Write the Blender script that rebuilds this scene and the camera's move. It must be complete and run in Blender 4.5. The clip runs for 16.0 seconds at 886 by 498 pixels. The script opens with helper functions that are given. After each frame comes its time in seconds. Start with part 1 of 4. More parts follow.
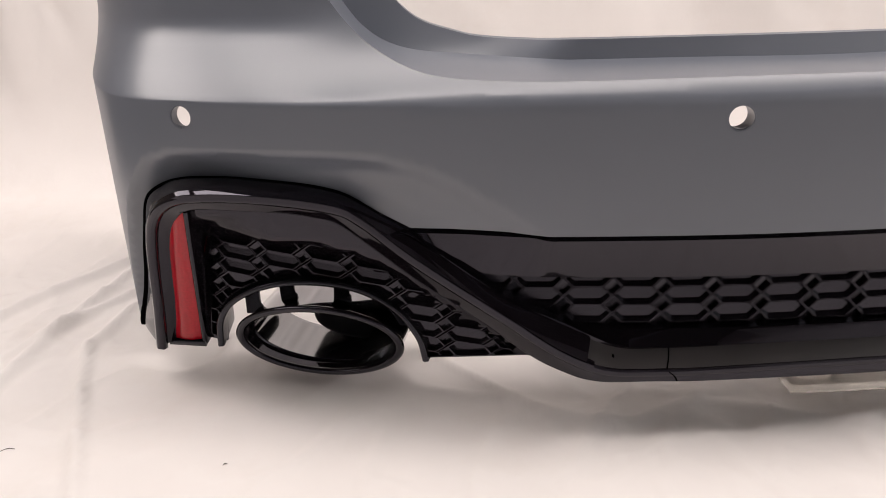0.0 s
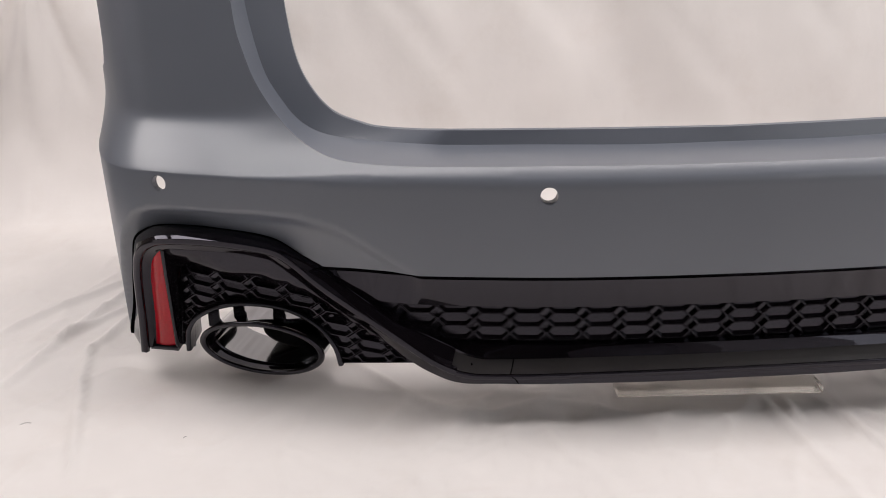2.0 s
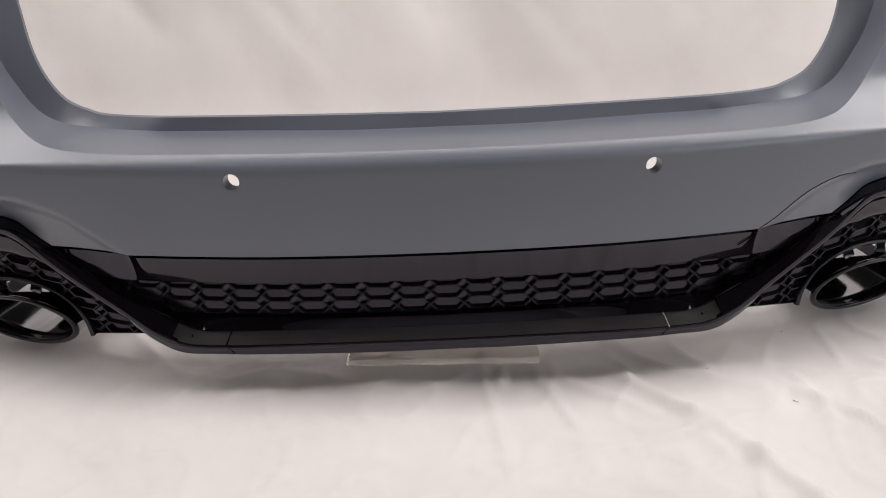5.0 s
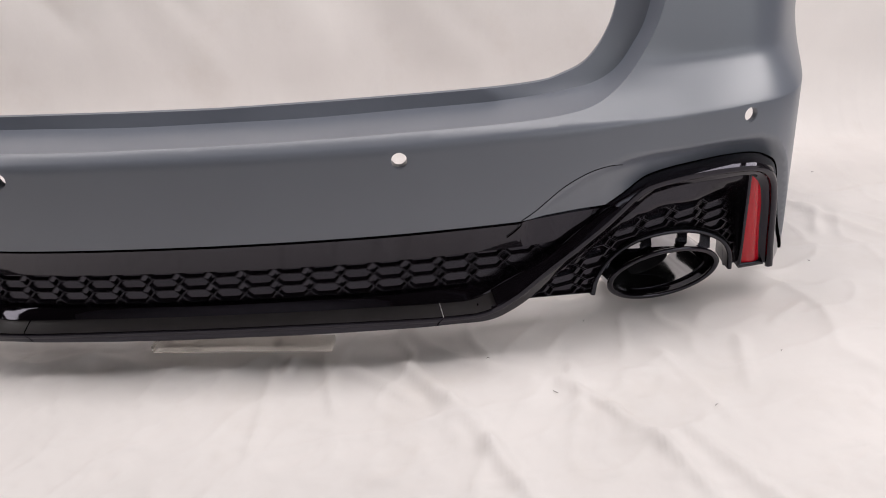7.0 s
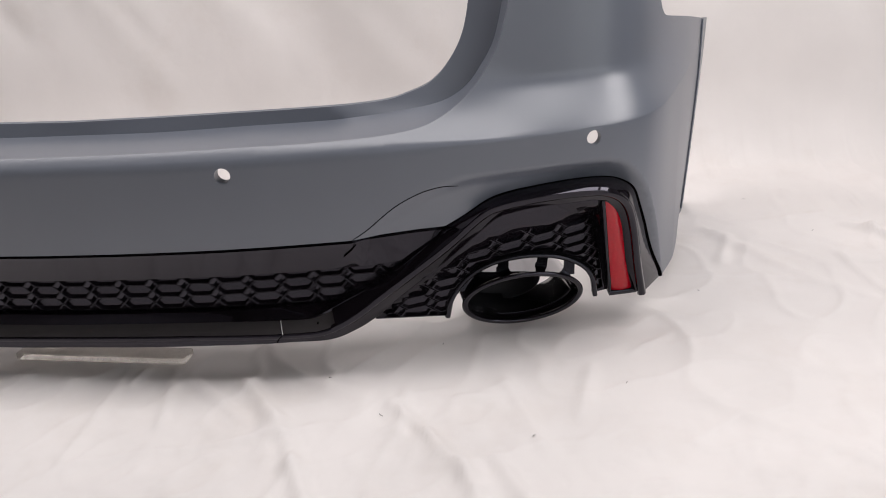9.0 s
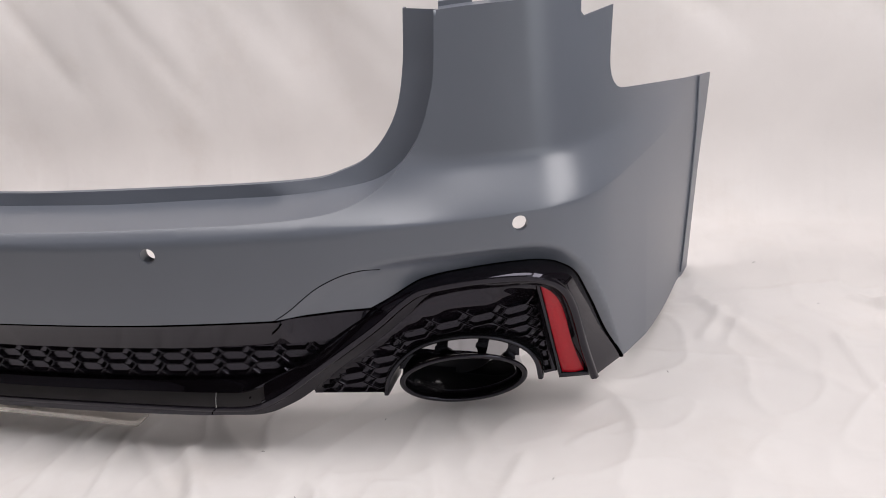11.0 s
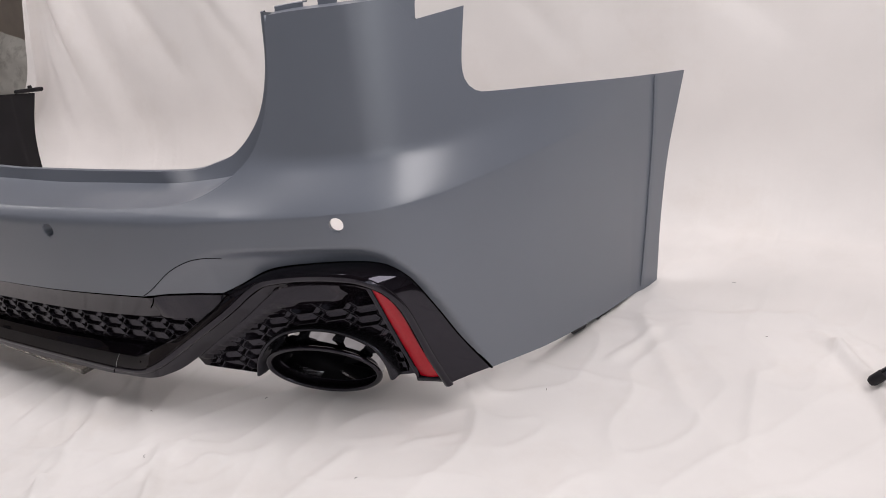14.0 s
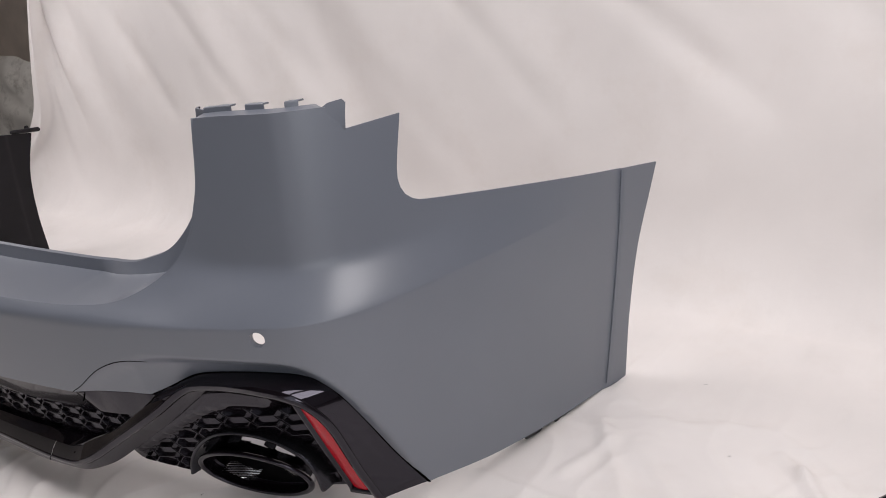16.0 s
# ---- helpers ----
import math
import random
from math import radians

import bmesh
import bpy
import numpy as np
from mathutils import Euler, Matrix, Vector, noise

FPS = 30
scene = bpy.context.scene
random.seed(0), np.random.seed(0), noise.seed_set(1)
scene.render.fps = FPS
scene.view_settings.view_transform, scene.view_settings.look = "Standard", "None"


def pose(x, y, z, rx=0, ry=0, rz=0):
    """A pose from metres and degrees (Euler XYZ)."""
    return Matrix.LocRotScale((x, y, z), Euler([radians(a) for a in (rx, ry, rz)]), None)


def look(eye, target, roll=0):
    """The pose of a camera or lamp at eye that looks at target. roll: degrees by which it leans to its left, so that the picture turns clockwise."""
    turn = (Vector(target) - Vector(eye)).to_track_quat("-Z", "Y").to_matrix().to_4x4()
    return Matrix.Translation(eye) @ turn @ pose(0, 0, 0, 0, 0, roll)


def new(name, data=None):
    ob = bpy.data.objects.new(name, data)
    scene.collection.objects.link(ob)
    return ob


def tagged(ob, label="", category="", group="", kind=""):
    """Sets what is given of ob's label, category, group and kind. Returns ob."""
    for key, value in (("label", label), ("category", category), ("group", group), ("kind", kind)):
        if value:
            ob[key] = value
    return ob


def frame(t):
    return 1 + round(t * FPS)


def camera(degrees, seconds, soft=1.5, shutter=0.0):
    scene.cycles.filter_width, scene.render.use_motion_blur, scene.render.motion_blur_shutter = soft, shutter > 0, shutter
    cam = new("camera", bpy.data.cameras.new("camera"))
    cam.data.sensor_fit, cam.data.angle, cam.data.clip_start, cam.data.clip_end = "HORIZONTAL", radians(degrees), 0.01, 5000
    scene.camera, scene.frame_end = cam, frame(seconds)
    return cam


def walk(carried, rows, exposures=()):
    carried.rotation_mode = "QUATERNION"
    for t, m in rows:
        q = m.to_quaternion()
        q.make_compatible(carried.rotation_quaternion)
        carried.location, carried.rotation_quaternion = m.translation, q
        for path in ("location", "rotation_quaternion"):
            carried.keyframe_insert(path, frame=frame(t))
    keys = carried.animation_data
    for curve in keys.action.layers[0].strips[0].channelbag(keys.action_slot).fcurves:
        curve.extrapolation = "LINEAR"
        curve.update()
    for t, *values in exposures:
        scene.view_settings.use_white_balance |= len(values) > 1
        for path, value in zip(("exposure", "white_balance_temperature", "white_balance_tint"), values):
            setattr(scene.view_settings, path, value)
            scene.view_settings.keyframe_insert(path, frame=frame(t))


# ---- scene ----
cam = camera(59.32, 16.0, 0.95)
PATH = [
    (0.0, pose(-0.5241, -0.5767, 0.4294, 68.573, 2.162, -4.645)),
    (0.5, pose(-0.4890, -0.6270, 0.4429, 69.092, 1.810, -4.233)),
    (1.0, pose(-0.4710, -0.6822, 0.4736, 69.545, 1.562, -3.786)),
    (1.5, pose(-0.4491, -0.7502, 0.5120, 69.758, 1.404, -3.542)),
    (2.0, pose(-0.4075, -0.8115, 0.5360, 69.908, 1.331, -3.269)),
    (2.5, pose(-0.3346, -0.8483, 0.5422, 69.910, 1.394, -2.826)),
    (3.0, pose(-0.2511, -0.8640, 0.5611, 69.414, 1.671, -2.268)),
    (3.5, pose(-0.1741, -0.8717, 0.5619, 68.669, 1.829, -1.824)),
    (4.0, pose(-0.1273, -0.8843, 0.5653, 68.229, 1.875, -1.760)),
    (6.5, pose(0.2420, -0.8691, 0.5850, 65.203, 3.049, 0.126)),
    (7.0, pose(0.3468, -0.8938, 0.5884, 65.183, 3.611, 1.620)),
    (7.5, pose(0.4368, -0.9047, 0.5819, 65.528, 3.597, 2.990)),
    (8.0, pose(0.5062, -0.9006, 0.5820, 65.984, 3.356, 4.292)),
    (8.5, pose(0.5666, -0.8884, 0.5782, 66.658, 3.355, 5.306)),
    (9.0, pose(0.6259, -0.8648, 0.5672, 66.824, 3.575, 5.915)),
    (9.5, pose(0.6712, -0.8317, 0.5825, 66.718, 3.704, 6.451)),
    (12.0, pose(1.0024, -0.7101, 0.6368, 69.046, 6.185, 19.357)),
    (12.5, pose(1.0775, -0.6636, 0.6337, 68.675, 6.433, 20.957)),
    (13.0, pose(1.1383, -0.6334, 0.6237, 68.270, 6.803, 22.864)),
    (13.5, pose(1.2116, -0.6073, 0.6257, 68.000, 7.397, 27.271)),
    (14.0, pose(1.3174, -0.5745, 0.6095, 68.138, 7.378, 31.370)),
    (14.5, pose(1.4002, -0.5359, 0.6028, 68.514, 7.121, 34.058)),
    (15.0, pose(1.4351, -0.5055, 0.6022, 69.194, 6.610, 35.297)),
    (15.5, pose(1.4463, -0.4709, 0.6461, 69.335, 6.450, 35.039)),
    (16.0, pose(1.3808, -0.4181, 0.6972, 69.133, 6.478, 34.485)),
]
walk(cam, PATH, ((0.0, 0.38, 6850, 12), (0.8, 0.31, 6680, 10), (1.6, 0.16, 6560, 10), (4.0, 0.13, 6520, 10), (6.5, 0.10, 6480, 10), (9.5, 0.05, 6400, 10), (12.0, 0.03, 6370, 10), (16.0, -0.02, 6400, 11)))

# ---- world and light ----
world = bpy.data.worlds.new("studio_world")
scene.world = world
world.use_nodes = True
world.node_tree.nodes["Background"].inputs[0].default_value = (0.9, 0.93, 1.0, 1)
world.node_tree.nodes["Background"].inputs[1].default_value = 0.02


def area_lamp(name, eye, target, sx, sy, watts, colour):
    data = bpy.data.lights.new(name, "AREA")
    data.shape, data.size, data.size_y, data.energy, data.color = "RECTANGLE", sx, sy, watts, colour
    ob = new(name, data)
    ob.matrix_world = look(eye, target)
    return ob


WARM = (1.0, 0.945, 0.935)
area_lamp("softbox_lamp", (-1.72, 0.14, 1.40), (-0.5, 0.1, 0.2), 0.9, 0.7, 10.0, WARM)
area_lamp("softbox_lamp", (1.82, 0.10, 1.46), (0.5, 0.0, 0.2), 0.9, 0.7, 13.0, WARM)
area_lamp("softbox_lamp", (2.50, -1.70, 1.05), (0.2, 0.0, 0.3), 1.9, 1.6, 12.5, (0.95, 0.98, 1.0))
area_lamp("ceiling_softbox_lamp", (0.0, 0.05, 2.15), (0.0, 0.05, 0.1), 3.2, 0.60, 35.5, WARM)


# ---- materials ----
def material(name, base, rough=0.5, metal=0.0, coat=0.0, coat_rough=0.05, vary=0.06, scale=6.0, grain=0.0, grain_scale=400.0,
             bump=0.0, spec=0.5, emit=None):
    m = bpy.data.materials.new(name)
    m.use_nodes = True
    nt = m.node_tree
    b = nt.nodes["Principled BSDF"]
    b.inputs["Roughness"].default_value = rough
    b.inputs["Metallic"].default_value = metal
    b.inputs["Coat Weight"].default_value = coat
    b.inputs["Coat Roughness"].default_value = coat_rough
    b.inputs["Specular IOR Level"].default_value = spec
    co = nt.nodes.new("ShaderNodeTexCoord")
    n1 = nt.nodes.new("ShaderNodeTexNoise")
    n1.inputs["Scale"].default_value = scale
    n1.inputs["Detail"].default_value = 4
    nt.links.new(co.outputs["Object"], n1.inputs["Vector"])
    ramp = nt.nodes.new("ShaderNodeMapRange")
    ramp.inputs["From Min"].default_value, ramp.inputs["From Max"].default_value = 0.3, 0.7
    ramp.inputs["To Min"].default_value, ramp.inputs["To Max"].default_value = 1 - vary, 1 + vary
    nt.links.new(n1.outputs["Fac"], ramp.inputs["Value"])
    mul = nt.nodes.new("ShaderNodeVectorMath")
    mul.operation = "SCALE"
    mul.inputs[0].default_value = base
    nt.links.new(ramp.outputs["Result"], mul.inputs["Scale"])
    nt.links.new(mul.outputs["Vector"], b.inputs["Base Color"])
    n2 = nt.nodes.new("ShaderNodeTexNoise")
    n2.inputs["Scale"].default_value = grain_scale
    n2.inputs["Detail"].default_value = 3
    nt.links.new(co.outputs["Object"], n2.inputs["Vector"])
    if grain:
        r2 = nt.nodes.new("ShaderNodeMapRange")
        r2.inputs["To Min"].default_value, r2.inputs["To Max"].default_value = rough - grain, rough + grain
        nt.links.new(n2.outputs["Fac"], r2.inputs["Value"])
        nt.links.new(r2.outputs["Result"], b.inputs["Roughness"])
    if bump:
        bp = nt.nodes.new("ShaderNodeBump")
        bp.inputs["Strength"].default_value = bump
        bp.inputs["Distance"].default_value = 0.001
        nt.links.new(n2.outputs["Fac"], bp.inputs["Height"])
        nt.links.new(bp.outputs["Normal"], b.inputs["Normal"])
    return m


M_GREY = material("satin_grey_primer", (0.139, 0.153, 0.184), 0.34, spec=0.85, vary=0.03, grain=0.05, grain_scale=900, bump=0.03)
M_BLACK = material("gloss_black_plastic", (0.006, 0.0045, 0.006), 0.05, spec=0.52, vary=0.15, grain=0.015, grain_scale=60)
M_SATIN = material("satin_black_plastic", (0.008, 0.008, 0.009), 0.22, vary=0.15, grain=0.05)
M_RED = material("red_reflector_plastic", (0.46, 0.002, 0.012), 0.12, vary=0.10, scale=420, spec=0.3, coat=0.4)
M_CLOTH = material("white_cotton_cloth", (0.80, 0.765, 0.745), 0.9, vary=0.05, scale=3.5, bump=0.15, grain_scale=1500, spec=0.1)
M_CLEAR = material("frosted_clear_acrylic", (0.80, 0.78, 0.74), 0.25, vary=0.02)
M_CLEAR.node_tree.nodes["Principled BSDF"].inputs["Transmission Weight"].default_value = 0.97
M_CLEAR.node_tree.nodes["Principled BSDF"].inputs["IOR"].default_value = 1.1
M_WALL = material("taupe_painted_wall", (0.70, 0.62, 0.54), 0.8, vary=0.1, bump=0.2, grain_scale=200)
M_DARK = material("dark_room_paint", (0.06, 0.06, 0.065), 0.8, vary=0.1)
M_GRILLE = material("gloss_black_grille", (0.007, 0.0055, 0.007), 0.24, vary=0.1, spec=0.6)
M_CHROME = material("black_chrome", (0.35, 0.35, 0.37), 0.05, metal=1.0, vary=0.05)
M_LINER = material("dark_polished_steel", (0.30, 0.30, 0.31), 0.10, metal=1.0, vary=0.1)
M_INNER = material("raw_black_plastic", (0.009, 0.008, 0.010), 0.5, vary=0.3, scale=8, grain=0.05, spec=0.25)
M_LIP = material("satin_black_lip", (0.046, 0.042, 0.043), 0.34, vary=0.12, scale=14, grain=0.05, grain_scale=300, spec=0.4)
M_SLIT = material("pale_raw_edge", (0.75, 0.73, 0.72), 0.5)
M_LINT = material("brown_lint", (0.10, 0.085, 0.075), 0.9, vary=0.2, scale=300)
M_GAP = material("dark_joint", (0.002, 0.002, 0.002), 0.9, spec=0.0)
M_FRONT = material("blue_grey_painted_wall", (0.66, 0.67, 0.71), 0.8, vary=0.08, bump=0.2, grain_scale=200)
M_PALE = material("pale_bounce_wall", (0.88, 0.86, 0.85), 0.8, vary=0.05, bump=0.2, grain_scale=200)
M_BAG = material("white_printed_bag", (0.50, 0.48, 0.44), 0.5, vary=0.12, scale=9)


def add_stains(m, tint, amount, scale):
    """Faint uneven soiling over a material's colour."""
    nt = m.node_tree
    b = nt.nodes["Principled BSDF"]
    src = b.inputs["Base Color"].links[0].from_socket
    co = nt.nodes.new("ShaderNodeTexCoord")
    n = nt.nodes.new("ShaderNodeTexNoise")
    n.inputs["Scale"].default_value, n.inputs["Detail"].default_value, n.inputs["Roughness"].default_value = scale, 8, 0.65
    nt.links.new(co.outputs["Object"], n.inputs["Vector"])
    ramp = nt.nodes.new("ShaderNodeMapRange")
    ramp.inputs["From Min"].default_value, ramp.inputs["From Max"].default_value, ramp.inputs["To Max"].default_value = 0.52, 0.74, amount
    nt.links.new(n.outputs["Fac"], ramp.inputs["Value"])
    mix = nt.nodes.new("ShaderNodeMix")
    mix.data_type, mix.blend_type = "RGBA", "MULTIPLY"
    nt.links.new(ramp.outputs["Result"], mix.inputs[0])
    nt.links.new(src, mix.inputs[6])
    mix.inputs[7].default_value = tint
    nt.links.new(mix.outputs[2], b.inputs["Base Color"])


def add_pucker(m, scale, distance, strength):
    """A second, coarser relief under a material's fine grain."""
    nt = m.node_tree
    fine = [n for n in nt.nodes if n.type == "BUMP"][0]
    co = nt.nodes.new("ShaderNodeTexCoord")
    n = nt.nodes.new("ShaderNodeTexNoise")
    n.inputs["Scale"].default_value, n.inputs["Detail"].default_value, n.inputs["Distortion"].default_value = scale, 5, 0.6
    nt.links.new(co.outputs["Object"], n.inputs["Vector"])
    bp = nt.nodes.new("ShaderNodeBump")
    bp.inputs["Strength"].default_value, bp.inputs["Distance"].default_value = strength, distance
    nt.links.new(n.outputs["Fac"], bp.inputs["Height"])
    nt.links.new(bp.outputs["Normal"], fine.inputs["Normal"])


add_pucker(M_CLOTH, 30.0, 0.003, 0.22)
add_stains(M_CLOTH, (0.72, 0.64, 0.56, 1), 0.16, 5.5)
add_stains(M_BAG, (0.22, 0.20, 0.18, 1), 0.9, 9.0)
for m in (M_BLACK, M_GRILLE, M_SATIN):
    m.node_tree.nodes["Principled BSDF"].inputs["Specular Tint"].default_value = (0.86, 0.84, 1.0, 1)


# ---- mesh helpers ----
def cr(pts, n):
    """Catmull-Rom through pts, n samples at even steps of length."""
    p = np.array(pts, float)
    p = np.vstack([2 * p[0] - p[1], p, 2 * p[-1] - p[-2]])
    out = []
    for i in range(1, len(p) - 2):
        t = np.linspace(0, 1, 24, endpoint=False)[:, None]
        a, b, c, d = p[i - 1], p[i], p[i + 1], p[i + 2]
        out.append(0.5 * (2 * b + (c - a) * t + (2 * a - 5 * b + 4 * c - d) * t ** 2 + (3 * b - a - 3 * c + d) * t ** 3))
    out = np.vstack(out + [p[-2:-1]])
    L = np.r_[0, np.cumsum(np.linalg.norm(np.diff(out, axis=0), axis=1))]
    s = np.linspace(0, L[-1], n)
    return np.stack([np.interp(s, L, out[:, k]) for k in range(p.shape[1])], 1)


def both(curve):
    """A right-half curve from the middle outwards, doubled to the left."""
    c = np.array(curve, float)
    m = c[::-1].copy()
    m[:, 0] *= -1
    return np.vstack([m[:-1] if abs(c[0, 0]) < 1e-6 else m, c])


def flip(p):
    q = np.array(p, float)
    q[:, 0] *= -1
    return q


def mesh_object(name, verts, faces, mat, parent=None, label="", smooth=True, out=None, back=None, sharp=0):
    me = bpy.data.meshes.new(name)
    me.from_pydata([tuple(map(float, v)) for v in verts], [], [tuple(map(int, f)) for f in faces])
    bm = bmesh.new()
    bm.from_mesh(me)
    bmesh.ops.remove_doubles(bm, verts=bm.verts, dist=1e-5)
    bmesh.ops.recalc_face_normals(bm, faces=bm.faces)
    if out and sum((f.normal.dot(Vector(out)) * f.calc_area() for f in bm.faces)) < 0:
        bmesh.ops.reverse_faces(bm, faces=bm.faces)
    rim = [e for e in bm.edges if e.is_boundary]
    bm.to_mesh(me)
    rim = [e.index for e in rim]
    bm.free()
    me.polygons.foreach_set("use_smooth", [smooth] * len(me.polygons))
    if sharp:
        me.set_sharp_from_angle(angle=radians(sharp))
    for k in rim:
        me.edges[k].use_edge_sharp = True
    me.materials.append(mat)
    if back:
        me.materials.append(back)
    ob = new(name, me)
    if parent:
        ob.parent = parent
    if label:
        tagged(ob, label)
    return ob


def part(name, bm, mat, parent, label="", smooth=False):
    me = bpy.data.meshes.new(name)
    bm.to_mesh(me)
    bm.free()
    me.polygons.foreach_set("use_smooth", [smooth] * len(me.polygons))
    me.materials.append(mat)
    ob = new(name, me)
    ob.parent = parent
    if label:
        tagged(ob, label)
    return ob


def loft(rows, wrap=False):
    rows = [np.array(r, float) for r in rows]
    n = len(rows[0])
    v = np.vstack(rows)
    f = []
    for i in range(len(rows) - 1):
        for j in range(n if wrap else n - 1):
            k = (j + 1) % n
            f.append((i * n + j, i * n + k, (i + 1) * n + k, (i + 1) * n + j))
    return v, f


def thicken(ob, t, offset=-1.0):
    md = ob.modifiers.new("thickness", "SOLIDIFY")
    md.thickness, md.offset = t, offset
    if len(ob.data.materials) > 1:
        md.material_offset = 1
    return ob


def inside(poly, q):
    """Which points q lie in the polygon."""
    poly = np.array(poly)
    x, y = q[:, 0], q[:, 1]
    r = np.zeros(len(q), bool)
    for (x1, y1), (x2, y2) in zip(poly, np.roll(poly, -1, 0)):
        c = (y1 > y) != (y2 > y)
        with np.errstate(divide="ignore", invalid="ignore"):
            r ^= c & (x < (x2 - x1) * (y - y1) / (y2 - y1) + x1)
    return r


def seg_dist(poly, q):
    """Distance of the points q from a polyline."""
    poly = np.array(poly)
    best = np.full(len(q), 1e9)
    for a, b in zip(poly[:-1], poly[1:]):
        ab = b - a
        t = np.clip(((q - a) @ ab) / max(ab @ ab, 1e-12), 0, 1)
        best = np.minimum(best, np.linalg.norm(q - a - t[:, None] * ab, axis=1))
    return best


def patch(outer, holes, step, lines=(), jit=0.0):
    """A triangulated flat patch: outer loop, hole loops, inner lines to keep. Gives its points and triangles."""
    from mathutils.geometry import delaunay_2d_cdt
    pts, edges = [], []
    for loop in [outer, *holes]:
        k = len(pts)
        pts += [tuple(p) for p in loop]
        edges += [(k + i, k + (i + 1) % len(loop)) for i in range(len(loop))]
    for line in lines:
        k = len(pts)
        pts += [tuple(p) for p in line]
        edges += [(k + i, k + i + 1) for i in range(len(line) - 1)]
    o = np.array(outer)
    gx = np.arange(o[:, 0].min() + step / 2, o[:, 0].max(), step)
    gy = np.arange(o[:, 1].min() + step / 2, o[:, 1].max(), step)
    g = np.array([(x, y) for x in gx for y in gy])
    ok = inside(outer, g) & (seg_dist(np.vstack([o, o[:1]]), g) > step * 0.45)
    for hl in holes:
        hh = np.array(hl)
        ok &= ~inside(hh, g) & (seg_dist(np.vstack([hh, hh[:1]]), g) > step * 0.45)
    for line in lines:
        ok &= seg_dist(line, g) > step * 0.45
    pts += [tuple(p) for p in g[ok]]
    v, _, f, *_ = delaunay_2d_cdt([Vector(p) for p in pts], edges, [], 0, 1e-7)
    v = np.array([tuple(p) for p in v])
    f = np.array([tuple(q) for q in f])
    c = v[f].mean(1)
    keep = inside(outer, c)
    for hl in holes:
        keep &= ~inside(np.array(hl), c)
    return v, f[keep]


# ---- the shape of the bumper skin ----
PLAN = cr([(0, -0.012), (0.125, -0.009), (0.25, 0.0), (0.40, 0.022), (0.51, 0.046), (0.60, 0.071), (0.70, 0.104), (0.757, 0.138),
           (0.797, 0.196), (0.837, 0.305), (0.878, 0.44), (0.93, 0.637), (0.957, 0.73), (0.985, 0.82)], 1200)
ARC = np.r_[0, np.cumsum(np.linalg.norm(np.diff(PLAN, axis=0), axis=1))]
TAN = np.gradient(PLAN, axis=0)
TAN /= np.linalg.norm(TAN, axis=1)[:, None]
NRM = np.stack([TAN[:, 1], -TAN[:, 0]], 1)
NRM[0] = (0, -1)


def s_at(x, y):
    k = np.argmin((PLAN[:, 0] - x) ** 2 + (PLAN[:, 1] - y) ** 2)
    return ARC[k] + (x - PLAN[k, 0]) * TAN[k, 0] + (y - PLAN[k, 1]) * TAN[k, 1]


def sx(x):
    return float(np.interp(x, PLAN[:, 0], ARC))


def base_y(x):
    return np.interp(np.abs(x), PLAN[:, 0], PLAN[:, 1])


S_AMP = [sx(v) for v in (0, 0.6, 0.70, 0.793, 0.833, 0.875, 0.915, 0.98)]
V_AMP = [0.086, 0.083, 0.070, 0.047, 0.026, 0.010, 0.0, 0.0]
AMP_S = np.linspace(-0.2, 1.6, 1801)
AMP_V = np.convolve(np.pad(np.interp(np.abs(AMP_S), S_AMP, V_AMP), 150, mode="edge"), np.hanning(151) / np.hanning(151).sum(), mode="same")[150:-150]
# arch edge of the grey skin and the soft ridge above it, as (x, y, z)
ARCH = cr([(0.508, 0.070, 0.199), (0.531, 0.086, 0.209), (0.561, 0.105, 0.224), (0.588, 0.115, 0.232), (0.622, 0.121, 0.236), (0.673, 0.127, 0.239),
           (0.722, 0.137, 0.236), (0.748, 0.147, 0.227), (0.765, 0.158, 0.208), (0.780, 0.182, 0.160), (0.794, 0.211, 0.10), (0.811, 0.243, 0.041)], 60)
RIDGE = [(sx(0.396), 0.199), (sx(0.445), 0.231), (sx(0.49), 0.256), (sx(0.545), 0.268), (sx(0.615), 0.270), (sx(0.70), 0.269),
         (sx(0.745), 0.257), (sx(0.775), 0.215), (sx(0.795), 0.15), (s_at(0.811, 0.243), 0.041)]
RIDGE = cr(RIDGE, 60)
RIDGE_POLY = np.vstack([RIDGE, [(s_at(0.811, 0.243), -0.1), (RIDGE[0, 0], -0.1)]])
S_WL, S_WH = s_at(0.921, 0.60), s_at(0.933, 0.637)


def crease_z(s):
    return np.interp(s, [sx(0), sx(0.4), sx(0.6), sx(0.8), sx(0.93)], [0.3155, 0.3145, 0.311, 0.315, 0.335])


def crease_e(s):
    """Half width of the rounding at the crease, softer towards the middle."""
    return np.interp(s, [sx(0.30), sx(0.45), sx(0.55), sx(0.66)], [0.0085, 0.006, 0.0025, 0.0010])


COVE_H = np.linspace(0, 0.25, 501)
COVE_T = np.clip((COVE_H - 0.044) / 0.022, 0, 1)
COVE_G = 0.12 + 0.97 * (1 - COVE_T * COVE_T * (3 - 2 * COVE_T)) * np.clip(0.80 + COVE_H / 0.10, 0, 1)
COVE_D = np.r_[0, np.cumsum((COVE_G[1:] + COVE_G[:-1]) / 2 * np.diff(COVE_H))]


